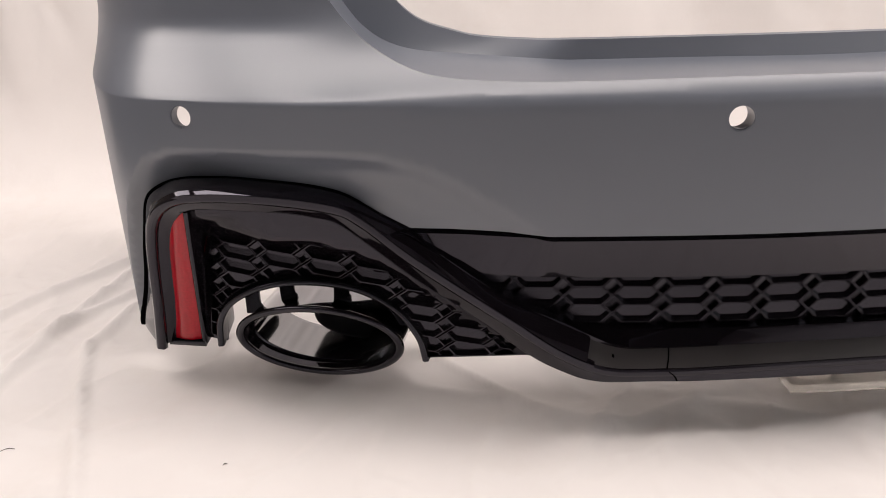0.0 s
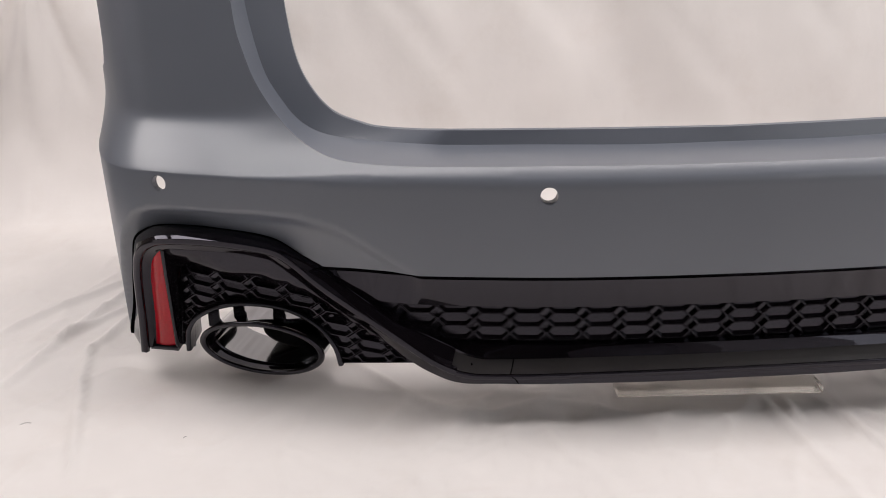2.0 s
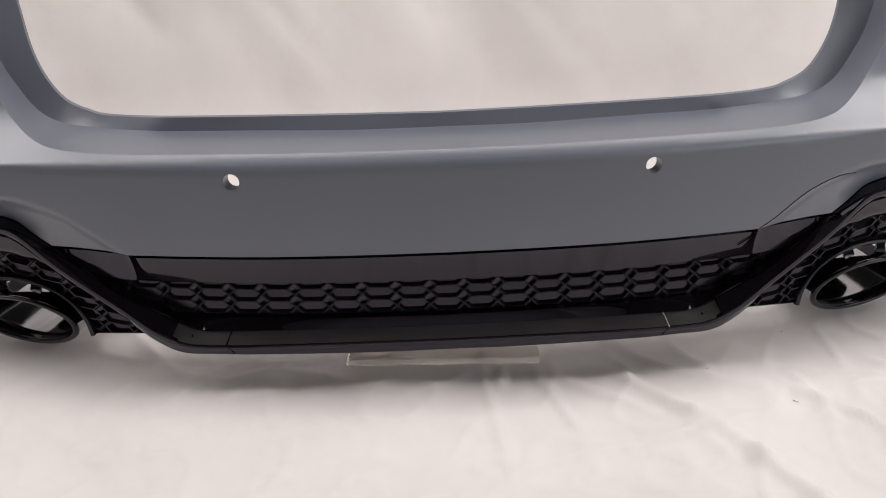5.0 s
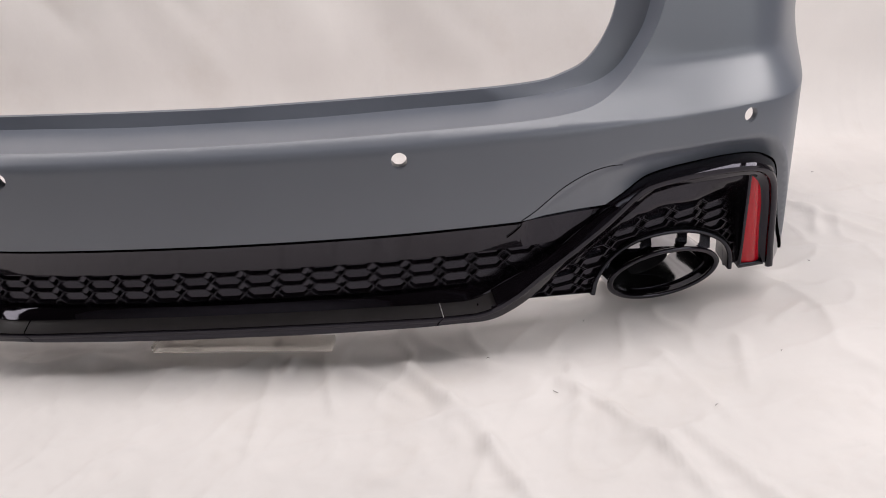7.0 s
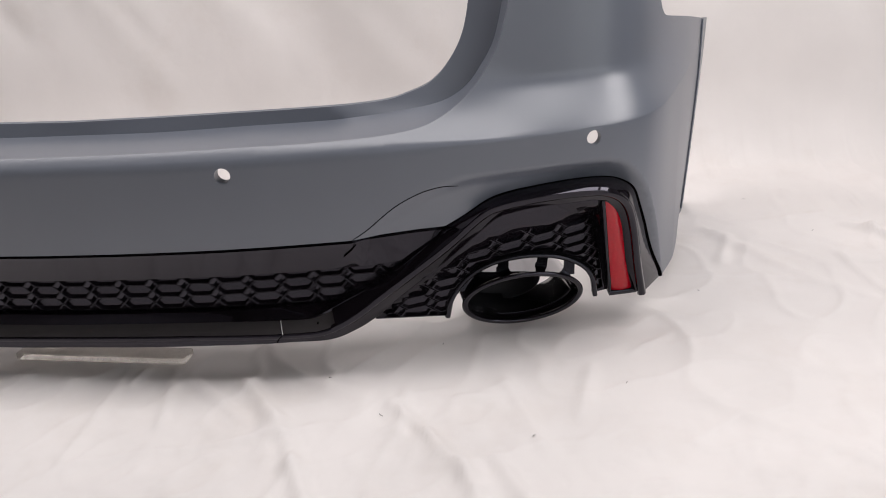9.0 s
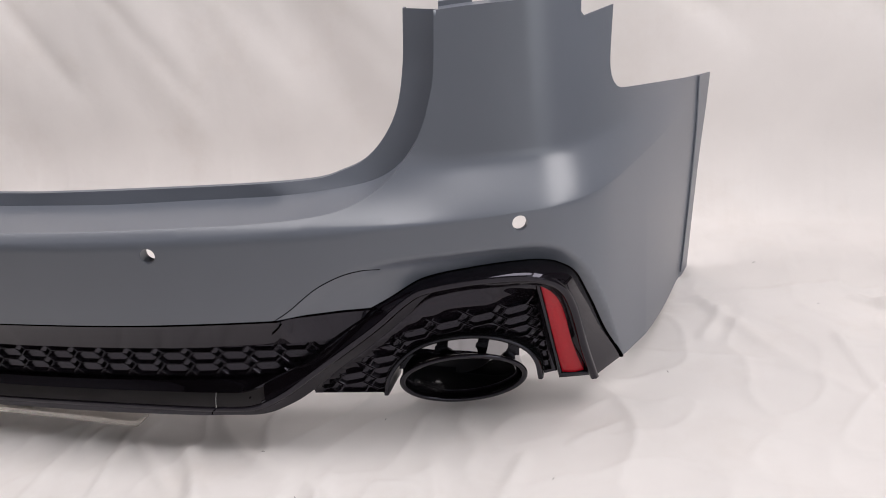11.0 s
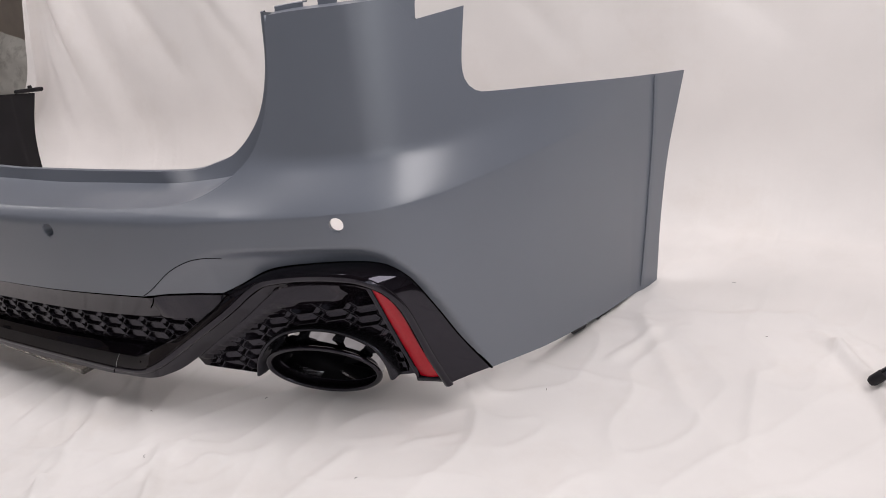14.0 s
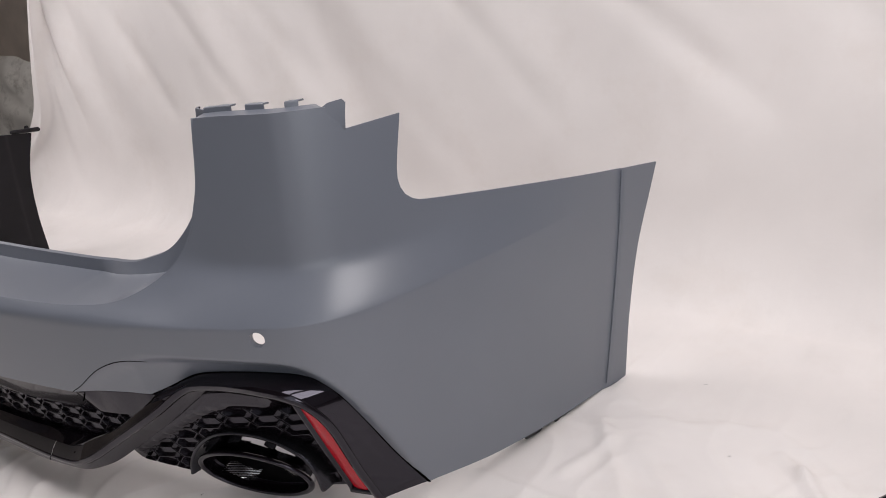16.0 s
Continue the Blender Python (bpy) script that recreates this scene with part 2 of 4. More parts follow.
def skin(q, lift=0.0):
    """World places of the points q = (s, z) of the skin, for s >= 0."""
    s, z = q[:, 0], q[:, 1]
    x, y = np.interp(s, ARC, PLAN[:, 0]), np.interp(s, ARC, PLAN[:, 1])
    nx, ny = np.interp(s, ARC, NRM[:, 0]), np.interp(s, ARC, NRM[:, 1])
    zc = crease_z(s)
    h = z - zc
    e = crease_e(s)
    h = np.where(h < -e, 0, np.where(h < e, (h + e) ** 2 / (4 * e), np.clip(h, 0, 0.25)))
    corner = np.clip((s - sx(0.55)) / (sx(0.66) - sx(0.55)), 0, 1)
    corner = corner * corner * (3 - 2 * corner) * np.interp(s, [sx(0.79), sx(0.85)], [1.0, 0.45])
    cove = np.where(h < 0.08, 1.43 * h - 8.19 * h * h, 0.062 + 0.12 * (h - 0.08))
    cove = (cove * (1 - corner) + np.interp(h, COVE_H, COVE_D) * corner) / 0.081
    d = np.interp(s, AMP_S, AMP_V) * cove
    b = inside(RIDGE_POLY, q) * seg_dist(RIDGE, q)
    d = d + np.interp(s, [sx(0.44), sx(0.51), sx(0.58), sx(0.76)], [0.42, 0.46, 0.95, 0.95]) * (1.45 * np.clip(b - 0.001, 0, 0.016) + 0.52 * np.clip(b - 0.017, 0, 0.03))
    side = np.clip((s - s_at(0.845, 0.34)) / 0.25, 0, 1)
    d = d + 0.016 * side * np.clip(1 - z / 0.30, 0, 1) ** 1.3
    line = S_WL + (S_WH - S_WL) * z / 0.371
    st = np.clip((s - line) / 0.008, 0, 1)
    d = d - 0.0026 * st * st * (3 - 2 * st)
    d = d - lift
    return np.stack([x - nx * d, y - ny * d, z], 1)


def sprung(p):
    """The left wing stands a little further in and lower than the right one."""
    p = np.array(p, float)
    k = np.where(p[:, 0] < 0, np.clip((p[:, 1] - 0.26) / 0.46, 0, 1.2) ** 1.5, 0)
    p[:, 0] += 0.040 * k
    p[:, 2] *= 1 - 0.036 * k
    return p


def doubled(v, f):
    """Adds the mirror image."""
    m = v.copy()
    m[:, 0] *= -1
    return np.vstack([v, m]), np.vstack([f, f[:, ::-1] + len(v)])


def circle(cx, cy, r, n=28, sq=1.0):
    a = np.linspace(0, 2 * math.pi, n, endpoint=False)
    return [(cx + r * math.cos(t) * sq, cy + r * math.sin(t)) for t in a]


# opening: outer edge, fold and inner edge
OPEN_O = cr([(0, -0.003, 0.3245), (0.12, 0.001, 0.3245), (0.25, 0.010, 0.325), (0.36, 0.027, 0.3245), (0.43, 0.047, 0.3255), (0.475, 0.072, 0.329), (0.503, 0.088, 0.3365),
             (0.53, 0.105, 0.351), (0.55, 0.117, 0.3675), (0.566, 0.128, 0.388), (0.58, 0.137, 0.415), (0.589, 0.144, 0.443), (0.597, 0.150, 0.477), (0.603, 0.157, 0.549)], 90)
OPEN_M = cr([(0, 0.070, 0.338), (0.12, 0.071, 0.338), (0.25, 0.077, 0.341), (0.36, 0.084, 0.343), (0.43, 0.092, 0.346), (0.48, 0.108, 0.353),
             (0.515, 0.128, 0.368), (0.542, 0.146, 0.394), (0.563, 0.157, 0.425), (0.578, 0.165, 0.483), (0.586, 0.171, 0.549)], 90)
OPEN_I = cr([(0, 0.085, 0.350), (0.12, 0.088, 0.351), (0.25, 0.092, 0.353), (0.36, 0.098, 0.355), (0.43, 0.112, 0.3565), (0.46, 0.126, 0.361), (0.492, 0.147, 0.371),
             (0.517, 0.166, 0.395), (0.535, 0.183, 0.43), (0.545, 0.197, 0.483), (0.551, 0.203, 0.550)], 90)


OPEN_I += np.outer(np.clip((0.56 - OPEN_I[:, 0]) / 0.18, 0, 1) ** 1.5, (0, 0.036, -0.0100))
OPEN_M = OPEN_M + (OPEN_M - np.array([0.25, -1.0, 0.62])) * (0, 0.0125, 0.0125) + np.stack([np.clip(OPEN_M[:, 0] - 0.25, 0, 1) * 0.0125, 0 * OPEN_M[:, 0], 0 * OPEN_M[:, 0]], 1)
OPEN_M += np.outer(np.clip((OPEN_M[:, 2] - 0.340) / 0.035, 0, 1), (0.006, 0.009, 0))
OPEN_M += (OPEN_M - np.array([0.25, -1.0, 0.62])) * 0.0105 * np.exp(-((OPEN_M[:, :1] - 0.50) / 0.045) ** 2)
OPEN_M += np.exp(-((OPEN_M[:, :1] - 0.53) / 0.055) ** 2) * np.array([0.005, 0, -0.008])
OPEN_M += np.outer(np.clip((0.54 - OPEN_M[:, 0]) / 0.18, 0, 1) ** 1.5, (0, 0.034, -0.0120))
EDGE_O = np.array([(s_at(p[0], p[1]), p[2]) for p in OPEN_O])
EDGE_O[0, 0] = 0.0
OPEN_O = skin(EDGE_O)


def build_bumper():
    bumper = tagged(new("rear_bumper"), "satin grey car rear bumper with gloss black diffuser on cloth", "car bumper")
    # grey skin
    loop = [(0.0, z) for z in np.linspace(0.327, 0.199, 24)[1:]] + [(sx(x), 0.199) for x in np.linspace(0, 0.396, 60)[1:]]
    arch = [(s_at(p[0], p[1]), p[2]) for p in ARCH]
    arch = [(max(a[0], sx(0.45)), a[1]) for a in arch]
    low = cr([(sx(0.396), 0.199), (sx(0.45), 0.200), arch[0]], 8)[1:-1]
    loop += [tuple(p) for p in low] + arch
    end = s_at(0.919, 0.657)
    for k in range(1, 30):
        t = k / 30
        loop.append((arch[-1][0] + (end - arch[-1][0]) * t, 0.041 * (1 - t) ** 1.7 + 0.001))
    loop += [tuple(p) for p in cr([(end, 0.001), (end + 0.006, 0.12), (end + 0.026, 0.24), (s_at(0.955, 0.721), 0.358)], 26)]
    s_n = s_at(0.815, 0.288) - 0.010
    loop += [tuple(p) for p in cr([(s_at(0.955, 0.721), 0.358), (s_at(0.92, 0.60), 0.374), (s_at(0.875, 0.44), 0.398), (s_n + 0.045, 0.4155)], 34)[1:]]
    loop += [tuple(p) for p in cr([(s_n + 0.045, 0.4155), (s_n + 0.018, 0.4205), (s_n + 0.002, 0.434), (s_n - 0.002, 0.460), (s_n + 0.013, 0.528)], 14)[1:]]
    s_p2, s_p1 = s_at(0.76, 0.256) - 0.016, s_at(0.755, 0.218)
    loop += [tuple(p) for p in cr([(s_n + 0.013, 0.528), (s_p2 + 0.018, 0.524), (s_p2, 0.5225)], 5)[1:]]
    loop += [tuple(p) for p in cr([(s_p2, 0.5225), (s_p1 + 0.002, 0.5455), (s_p1 - 0.01, 0.551), (sx(0.68), 0.551), (sx(0.632), 0.549)], 14)[1:]]
    edge = EDGE_O[::-1].tolist()
    loop += edge
    clean = [loop[0]]
    for p in loop[1:]:
        if math.dist(p, clean[-1]) > 0.002:
            clean.append(p)
    hole_i, hole_o = circle(s_at(0.25, 0.0), 0.295, 0.0108), circle(s_at(0.701, 0.103), 0.299, 0.0105)
    ss = np.linspace(0.004, s_at(0.90, 0.53), 240)
    lines = [[(s, float(crease_z(s) + k * crease_e(s))) for s in ss if abs(s - s_at(0.701, 0.103)) > 0.02 or k > -0.1] for k in (-1, 0, 1)]
    lines.append([tuple(p) for p in RIDGE[2:-8]])
    v, f = patch(clean, [hole_i, hole_o], 0.0055, lines)
    v, f = doubled(skin(v), f)
    v = sprung(v)
    body = mesh_object("body_skin", v, f, M_GREY, bumper, "satin grey primed plastic skin with four round sensor holes", out=(0, -1, 0.1), back=M_INNER)
    thicken(body, 0.003)
    # edge of the opening: sloped shelf and upright return flange
    rows = [OPEN_O * (1 - t) + OPEN_M * t for t in (0, 0.04, 0.35, 0.7, 0.96, 1)] + [OPEN_M * (1 - t) + OPEN_I * t for t in (0.05, 0.5, 0.95, 1)] + [OPEN_I + np.array([0, 0.006, 0.001])]
    v, f = loft([both(r) for r in rows])
    fl = mesh_object("opening_flange", v, f, M_GREY, bumper, out=(0, -0.5, 1), back=M_INNER, sharp=24)
    thicken(fl, 0.003)
    for hl, deep in ((hole_i, 0.017), (hole_o, 0.008)):
        h = np.array(hl)
        for m in (lambda p: p, flip):
            v, f = loft([m(skin(h, -0.0005)), m(skin(h, -deep))], True)
            sleeve = thicken(mesh_object("sensor_sleeve", v, f, M_GREY, bumper), 0.002, 0)
            low = h[np.argsort(h[:, 1])[:7]]
            low = low[np.argsort(low[:, 0])]
            v, f = loft([m(skin(low + np.array([0, dz]), -dd)) for dz, dd in ((0.0, 0.002), (0.0022, 0.002), (0.0022, 0.5 * deep), (0.0, 0.5 * deep))])
            mesh_object("locating_tab", v, f, M_GREY, sleeve, smooth=False)
    # plate behind the cut corner of each pillar top
    pl = [(s_p1 - 0.006, 0.546), (s_p1 + 0.010, 0.5535), (s_p2 + 0.003, 0.5555), (s_p2 + 0.007, 0.551), (s_p2 + 0.004, 0.538), (s_p2 + 0.001, 0.520), (s_p1 + 0.002, 0.532)]
    v, f = patch(pl, [], 0.006)
    v = skin(v, -0.005)
    for m in (lambda p: p, flip):
        thicken(mesh_object("clip_plate", m(v), f, M_GREY, bumper, out=(0.5, -1, 0)), 0.002)
    # inward return along the lower edge of each wing, on the cloth
    ss = np.linspace(arch[-1][0], end, 60)
    zz = 0.041 * (1 - np.linspace(0, 1, 60)) ** 1.7 + 0.001
    wave = 0.004 * np.sin(np.linspace(0, 9, 60)) ** 2
    r0 = skin(np.stack([ss, zz], 1), -0.001)
    r1 = skin(np.stack([ss, zz], 1), -0.028) - np.stack([0 * wave, 0 * wave, np.minimum(zz, 0.012 + wave)], 1)
    for m in (lambda p: p, flip):
        v, f = loft([sprung(m(r0)), sprung(m(r1))])
        thicken(mesh_object("lower_return", v, f, M_INNER, bumper, out=(0, 0, -1)), 0.002)
    for t0, t1 in ((0.42, 0.53), (0.58, 0.80)):
        tt = np.linspace(t0, t1, 14)
        sq = arch[-1][0] + (end - arch[-1][0]) * tt
        zq = 0.041 * (1 - tt) ** 1.7 + 0.001
        drop = np.minimum(zq + 0.001, 0.011) * np.clip(np.minimum(tt - t0, t1 - tt) / 0.012, 0.3, 1)
        c0, c1 = skin(np.stack([sq, zq], 1), -0.004), skin(np.stack([sq, zq], 1), -0.007)
        for m in (lambda p: p, flip):
            v, f = loft([sprung(m(c0 + np.array([0, 0, 0.003]))), sprung(m(c1 - np.stack([0 * drop, 0 * drop, drop], 1)))])
            thicken(mesh_object("clip_tab", v, f, M_INNER, bumper), 0.002)
    # turned-in top of each pillar with its clip tabs
    top = cr([(sx(0.633), 0.549), (sx(0.68), 0.551), (s_p1 - 0.01, 0.551), (s_p1 + 0.002, 0.5455), (s_p2, 0.5225)], 30)
    r0 = skin(top)
    r1 = skin(top, -0.020) + np.array([0, 0, 0.002])
    for m in (lambda p: p, flip):
        v, f = loft([m(r0), m(r1)])
        thicken(mesh_object("pillar_top", v, f, M_GREY, bumper, out=(0, 0, 1)), 0.0025)
        for a, b in ((0.0, 0.22), (0.355, 0.53), (0.80, 0.93)):
            sq = sx(0.633) + (s_p1 - 0.01 - sx(0.633)) * np.linspace(a, b, 8)
            zq = np.interp(sq, top[:15, 0], top[:15, 1])
            t0 = skin(np.stack([sq, zq], 1), -0.019)
            rows = [t0 + np.array([0, 0, -0.001]), t0 + np.array([0, 0.001, 0.0075]), t0 + np.array([0, 0.002, 0.0085]), t0 + np.array([0, 0.010, 0.0085])]
            v, f = loft([m(r) for r in rows])
            thicken(mesh_object("clip_tab", v, f, M_GREY, bumper, out=(0, -1, 0.3), sharp=30), 0.002)
    return bumper


bumper = build_bumper()


# ---- black lower parts ----
# crest of the black trim from the middle of the lip outwards, and its lower edge
CREST = cr([(0, 0.007, 0.0685), (0.105, 0.008, 0.0685), (0.25, 0.010, 0.069), (0.30, 0.012, 0.070), (0.345, 0.017, 0.0725), (0.385, 0.024, 0.090), (0.426, 0.037, 0.117), (0.475, 0.050, 0.150), (0.514, 0.062, 0.177),
            (0.547, 0.074, 0.203), (0.571, 0.082, 0.216), (0.620, 0.090, 0.225), (0.669, 0.094, 0.2305), (0.702, 0.098, 0.231), (0.724, 0.106, 0.226),
            (0.745, 0.122, 0.206), (0.757, 0.139, 0.17), (0.768, 0.160, 0.10), (0.779, 0.180, 0.042)], 160)
UNDER = cr([(0, 0.008, 0.053), (0.105, 0.008, 0.053), (0.25, 0.010, 0.056), (0.30, 0.014, 0.057), (0.351, 0.025, 0.055), (0.385, 0.038, 0.064), (0.41, 0.050, 0.076), (0.448, 0.065, 0.103), (0.505, 0.078, 0.143),
            (0.543, 0.088, 0.173), (0.574, 0.096, 0.196), (0.594, 0.100, 0.202), (0.625, 0.104, 0.2075), (0.675, 0.108, 0.212), (0.707, 0.113, 0.213),
            (0.728, 0.130, 0.198), (0.740, 0.149, 0.165), (0.752, 0.168, 0.10), (0.766, 0.189, 0.044)], 160)


def hang(pts, inset):
    """Places (x, z) laid behind the line of the skin by inset."""
    return np.array([(x, float(base_y(x)) + inset, z) for x, z in pts])


I_END = int(np.argmin(np.linalg.norm(CREST - np.array([0.530, 0.068, 0.190]), axis=1)))
LOW_EDGE = skin(np.stack([[sx(v) for v in np.linspace(0, 0.507, 60)], [0.1902] * 60], 1), -0.012)
HEX_TOP = hang([(0, 0.149), (0.11, 0.149), (0.22, 0.149), (0.33, 0.1492), (0.41, 0.1505), (0.466, 0.1545)], 0.030)
HEX_LOW = hang([(0, 0.0945), (0.11, 0.0945), (0.22, 0.0943), (0.315, 0.094), (0.347, 0.0942), (0.378, 0.1002), (0.412, 0.121), (0.443, 0.141), (0.466, 0.1545)], 0.034)
LEDGE = [(0, 0.018, 0.083), (0.15, 0.020, 0.083), (0.288, 0.026, 0.083), (0.335, 0.031, 0.086), (0.378, 0.039, 0.1055), (0.426, 0.048, 0.128), (0.475, 0.060, 0.163), (0.505, 0.068, 0.184),
         (0.522, 0.072, 0.1935)]


def build_diffuser():
    n = 110
    edge = cr(np.vstack([LOW_EDGE, CREST[I_END:I_END + 1] + np.array([0, 0.002, 0.001])]), 400)
    # past the tip of the grille both of its edges run on as one line, up to the skin and along it to the crest
    turn = np.array([np.interp(0.508, edge[:, 0], edge[:, k]) for k in range(3)])
    tail = np.vstack([cr([HEX_TOP[-1], (HEX_TOP[-1] + turn) / 2 + np.array([0.002, 0, 0]), turn], 19)[1:], edge[np.linspace(np.searchsorted(edge[:, 0], 0.508), 399, 13).astype(int)][1:]])
    ht, hl = np.vstack([cr(HEX_TOP, n - 30), tail]), np.vstack([cr(HEX_LOW, n - 30), tail])
    hl[n - 31] = ht[n - 31]
    top = np.stack([np.interp(ht[:, 0], edge[:, 0], edge[:, k]) for k in range(3)], 1)
    crest, led = cr(CREST[:I_END + 1], n), cr(LEDGE, 300)
    shelf = np.stack([np.interp(hl[:, 0] * led[-1, 0] / hl[-1, 0], led[:, 0], led[:, k]) for k in range(3)], 1)
    led = np.stack([np.interp(crest[:, 0] * led[-1, 0] / crest[-1, 0], led[:, 0], led[:, k]) for k in range(3)], 1)
    back = np.array([0, 0.018, 0.0])
    upper = [top + np.array([0, 0.012, 0.020]), top + np.array([0, 0.012, -0.001]), top, top * 0.96 + ht * 0.04, top * 0.5 + ht * 0.5 + np.array([0, 0.001, 0]), ht * 0.97 + top * 0.03, ht, ht + back]
    lower = [hl + back, hl, hl * 0.93 + shelf * 0.07, hl * 0.45 + shelf * 0.55, shelf * 0.96 + hl * 0.04, shelf]
    c = int(np.searchsorted(crest[:, 0], 0.358))
    face = [led, led * 0.94 + crest * 0.06, led * 0.5 + crest * 0.5 + np.array([0, -0.0008, 0.0006]), crest]
    vs, fs, k = [], [], 0
    for rows in ([both(r) for r in upper], [both(r) for r in lower], [r[c:] for r in face], [flip(r[c:]) for r in face]):
        v, f = loft(rows)
        vs.append(v)
        fs += [tuple(np.array(q) + k) for q in f]
        k += len(v)
    panel = mesh_object("diffuser_panel", np.vstack(vs), fs, M_BLACK, bumper, "gloss black diffuser panel with a honeycomb grille", out=(0, -1, 0), sharp=28)
    thicken(panel, 0.003)
    # duller pieces of the lip: one between the joints and a short one beyond each
    j = int(np.argmin(np.abs(crest[:, 0] - 0.2875)))
    flat = [r[:c + 1] for r in face]
    for piece in ([both(r[:j + 1]) for r in flat], [r[j:] for r in flat], [flip(r[j:]) for r in flat]):
        v, f = loft(piece)
        thicken(mesh_object("lip_panel", v, f, M_LIP, panel, "satin black lip panel", out=(0, -1, 0.5)), 0.003)
    return panel, [led[j], (led[j] + crest[j]) / 2 + np.array([0, -0.0008, 0.0006]), crest[j]]


diffuser, LIP_JOINT = build_diffuser()


def build_trim():
    # blade below the crest, running over both arches and along the lip
    deep = UNDER + np.array([0, 0.035, -0.002])
    deep[:, 0] += 0.014 * np.clip((UNDER[:, 0] - 0.715) / 0.015, 0, 1)
    v, f = loft([both(r) for r in (CREST, CREST * 0.5 + UNDER * 0.5 + np.array([0, -0.001, 0]), UNDER, UNDER * 0.7 + deep * 0.3 + np.array([0, 0, 0.001]), deep)])
    blade = mesh_object("trim_blade", v, f, M_BLACK, bumper, "gloss black trim blade along lip and arches", out=(0, -1, 0), sharp=26)
    thicken(blade, 0.003)
    # band between the grey skin and the crest, over each arch
    c = cr(CREST[I_END:], 70)
    a = np.array([(p[0], p[1] + 0.005, p[2] - 0.001) for p in cr(skin(np.array([(s_at(q[0], q[1]), q[2]) for q in ARCH])), 70)])
    n = 6
    rows = [a * (1 - t) + c * t + np.array([0, -0.003, 0.002]) * math.sin(math.pi * t) for t in np.linspace(0, 1, n)]
    for m in (lambda p: p, flip):
        v, f = loft([m(r) for r in [a + np.array([0, 0.012, 0.012])] + rows])
        band = mesh_object("arch_trim", v, f, M_BLACK, bumper, "gloss black trim band over the exhaust arch", out=(0, -1, 0.3), sharp=40)
        thicken(band, 0.003)
    return blade


blade = build_trim()


def build_shade_tray():
    """Flat tray back from the lip under the diffuser; added to shade the floor."""
    front = np.array([p for p in UNDER if p[0] < 0.40]) + np.array([0, 0.030, 0.000])
    rows = [front + np.array([0, d, 0.05 * d]) for d in (0, 0.004, 0.03, 0.055, 0.06)]
    rows[-1] = rows[-1] + np.array([0, 0, 0.008])
    v, f = loft([both(r) for r in rows])
    thicken(mesh_object("shade_tray", v, f, M_INNER, bumper, "raw black plastic tray added under the diffuser to shade the floor", out=(0, 0, -1), sharp=40), 0.003)


build_shade_tray()


# ---- grille cells ----
P_X, D_X = 0.044, 0.0085


def make_hex(P_Z):
    hw, hh, c = P_X / 2, P_Z / 2, P_X / 2 - D_X

    def six(dx, dz, y, low=None):
        lo = -hh + dz if low is None else low
        return [(-hw + 2 * dx, y, 0 if low is None else (hh - dz + lo) / 2), (-c + dx, y, lo), (c - dx, y, lo), (hw - 2 * dx, y, 0 if low is None else (hh - dz + lo) / 2), (c - dx, y, hh - dz), (-c + dx, y, hh - dz)]
    rings = [six(0, 0, 0.0015), six(0.0003, 0.0003, -0.0006), six(0.0007, 0.0007, -0.0006), six(0.0011, 0.0011, 0.0002), [(p[0], 0.0066 - 0.0012 * (hh - p[2]) / hh, p[2]) for p in six(0.0016, 0.0016, 0.0068, -hh * 0.52)]]
    v = [p for r in rings for p in r]
    f = [(6 * k + i, 6 * k + (i + 1) % 6, 6 * k + 6 + (i + 1) % 6, 6 * k + 6 + i) for k in range(4) for i in range(6)]
    f.append(tuple(range(24, 30)))
    me = bpy.data.meshes.new("grille_cell")
    me.from_pydata(v, [], f)
    me.materials.append(M_GRILLE)
    return me


def make_diamond(P_Z):
    w, h = D_X, P_Z / 2

    def four(t, y, dx=0.0, dz=0.0):
        return [(-w * t + dx, y, dz), (dx, y, -h * t + dz), (w * t + dx, y, dz), (dx, y, h * t + dz)]
    rings = [four(1, 0.0015), four(0.96, -0.0006), four(0.88, -0.0006)]
    v = [p for r in rings for p in r]
    f = [(4 * k + i, 4 * k + (i + 1) % 4, 4 * k + 4 + (i + 1) % 4, 4 * k + 4 + i) for k in range(2) for i in range(4)]
    q = 0.85
    v += [(w * q * 0.45, 0.0012, h * q * 0.55), (-w * q * 0.55, 0.0012, -h * q * 0.45), (w * q * 0.50, 0.0065, h * q * 0.40), (-w * q * 0.40, 0.0065, -h * q * 0.50),
          (-w * 0.1, 0.0065, -h * q * 0.8), (w * q * 0.8, 0.0065, -h * 0.1)]
    f += [(8, 11, 12, 13), (13, 12, 14, 15), (15, 14, 17, 16), (9, 16, 17, 10), (8, 13, 15, 16, 9), (11, 10, 17, 14, 12)]
    me = bpy.data.meshes.new("grille_diamond")
    me.from_pydata(v, [], f)
    me.materials.append(M_GRILLE)
    return me


HEX, DIAMOND = make_hex(0.0177), make_diamond(0.0177)
ARCH_HEX, ARCH_DIAMOND = make_hex(0.0160), make_diamond(0.0160)


def place(me, name, parent, x, y, z, slope, tilt, mirror):
    ob = new(name, me)
    ob.parent = parent
    yaw = math.atan(slope)
    m = Matrix.Translation((x, y, z)) @ Matrix.Rotation(yaw, 4, "Z") @ Matrix.Rotation(tilt, 4, "Y")
    if mirror:
        m = Matrix.Diagonal((-1, 1, 1, 1)) @ m @ Matrix.Diagonal((-1, 1, 1, 1))
    ob.matrix_basis = m
    return ob


def slope_at(x):
    return float(base_y(x + 0.01) - base_y(x - 0.01)) / 0.02


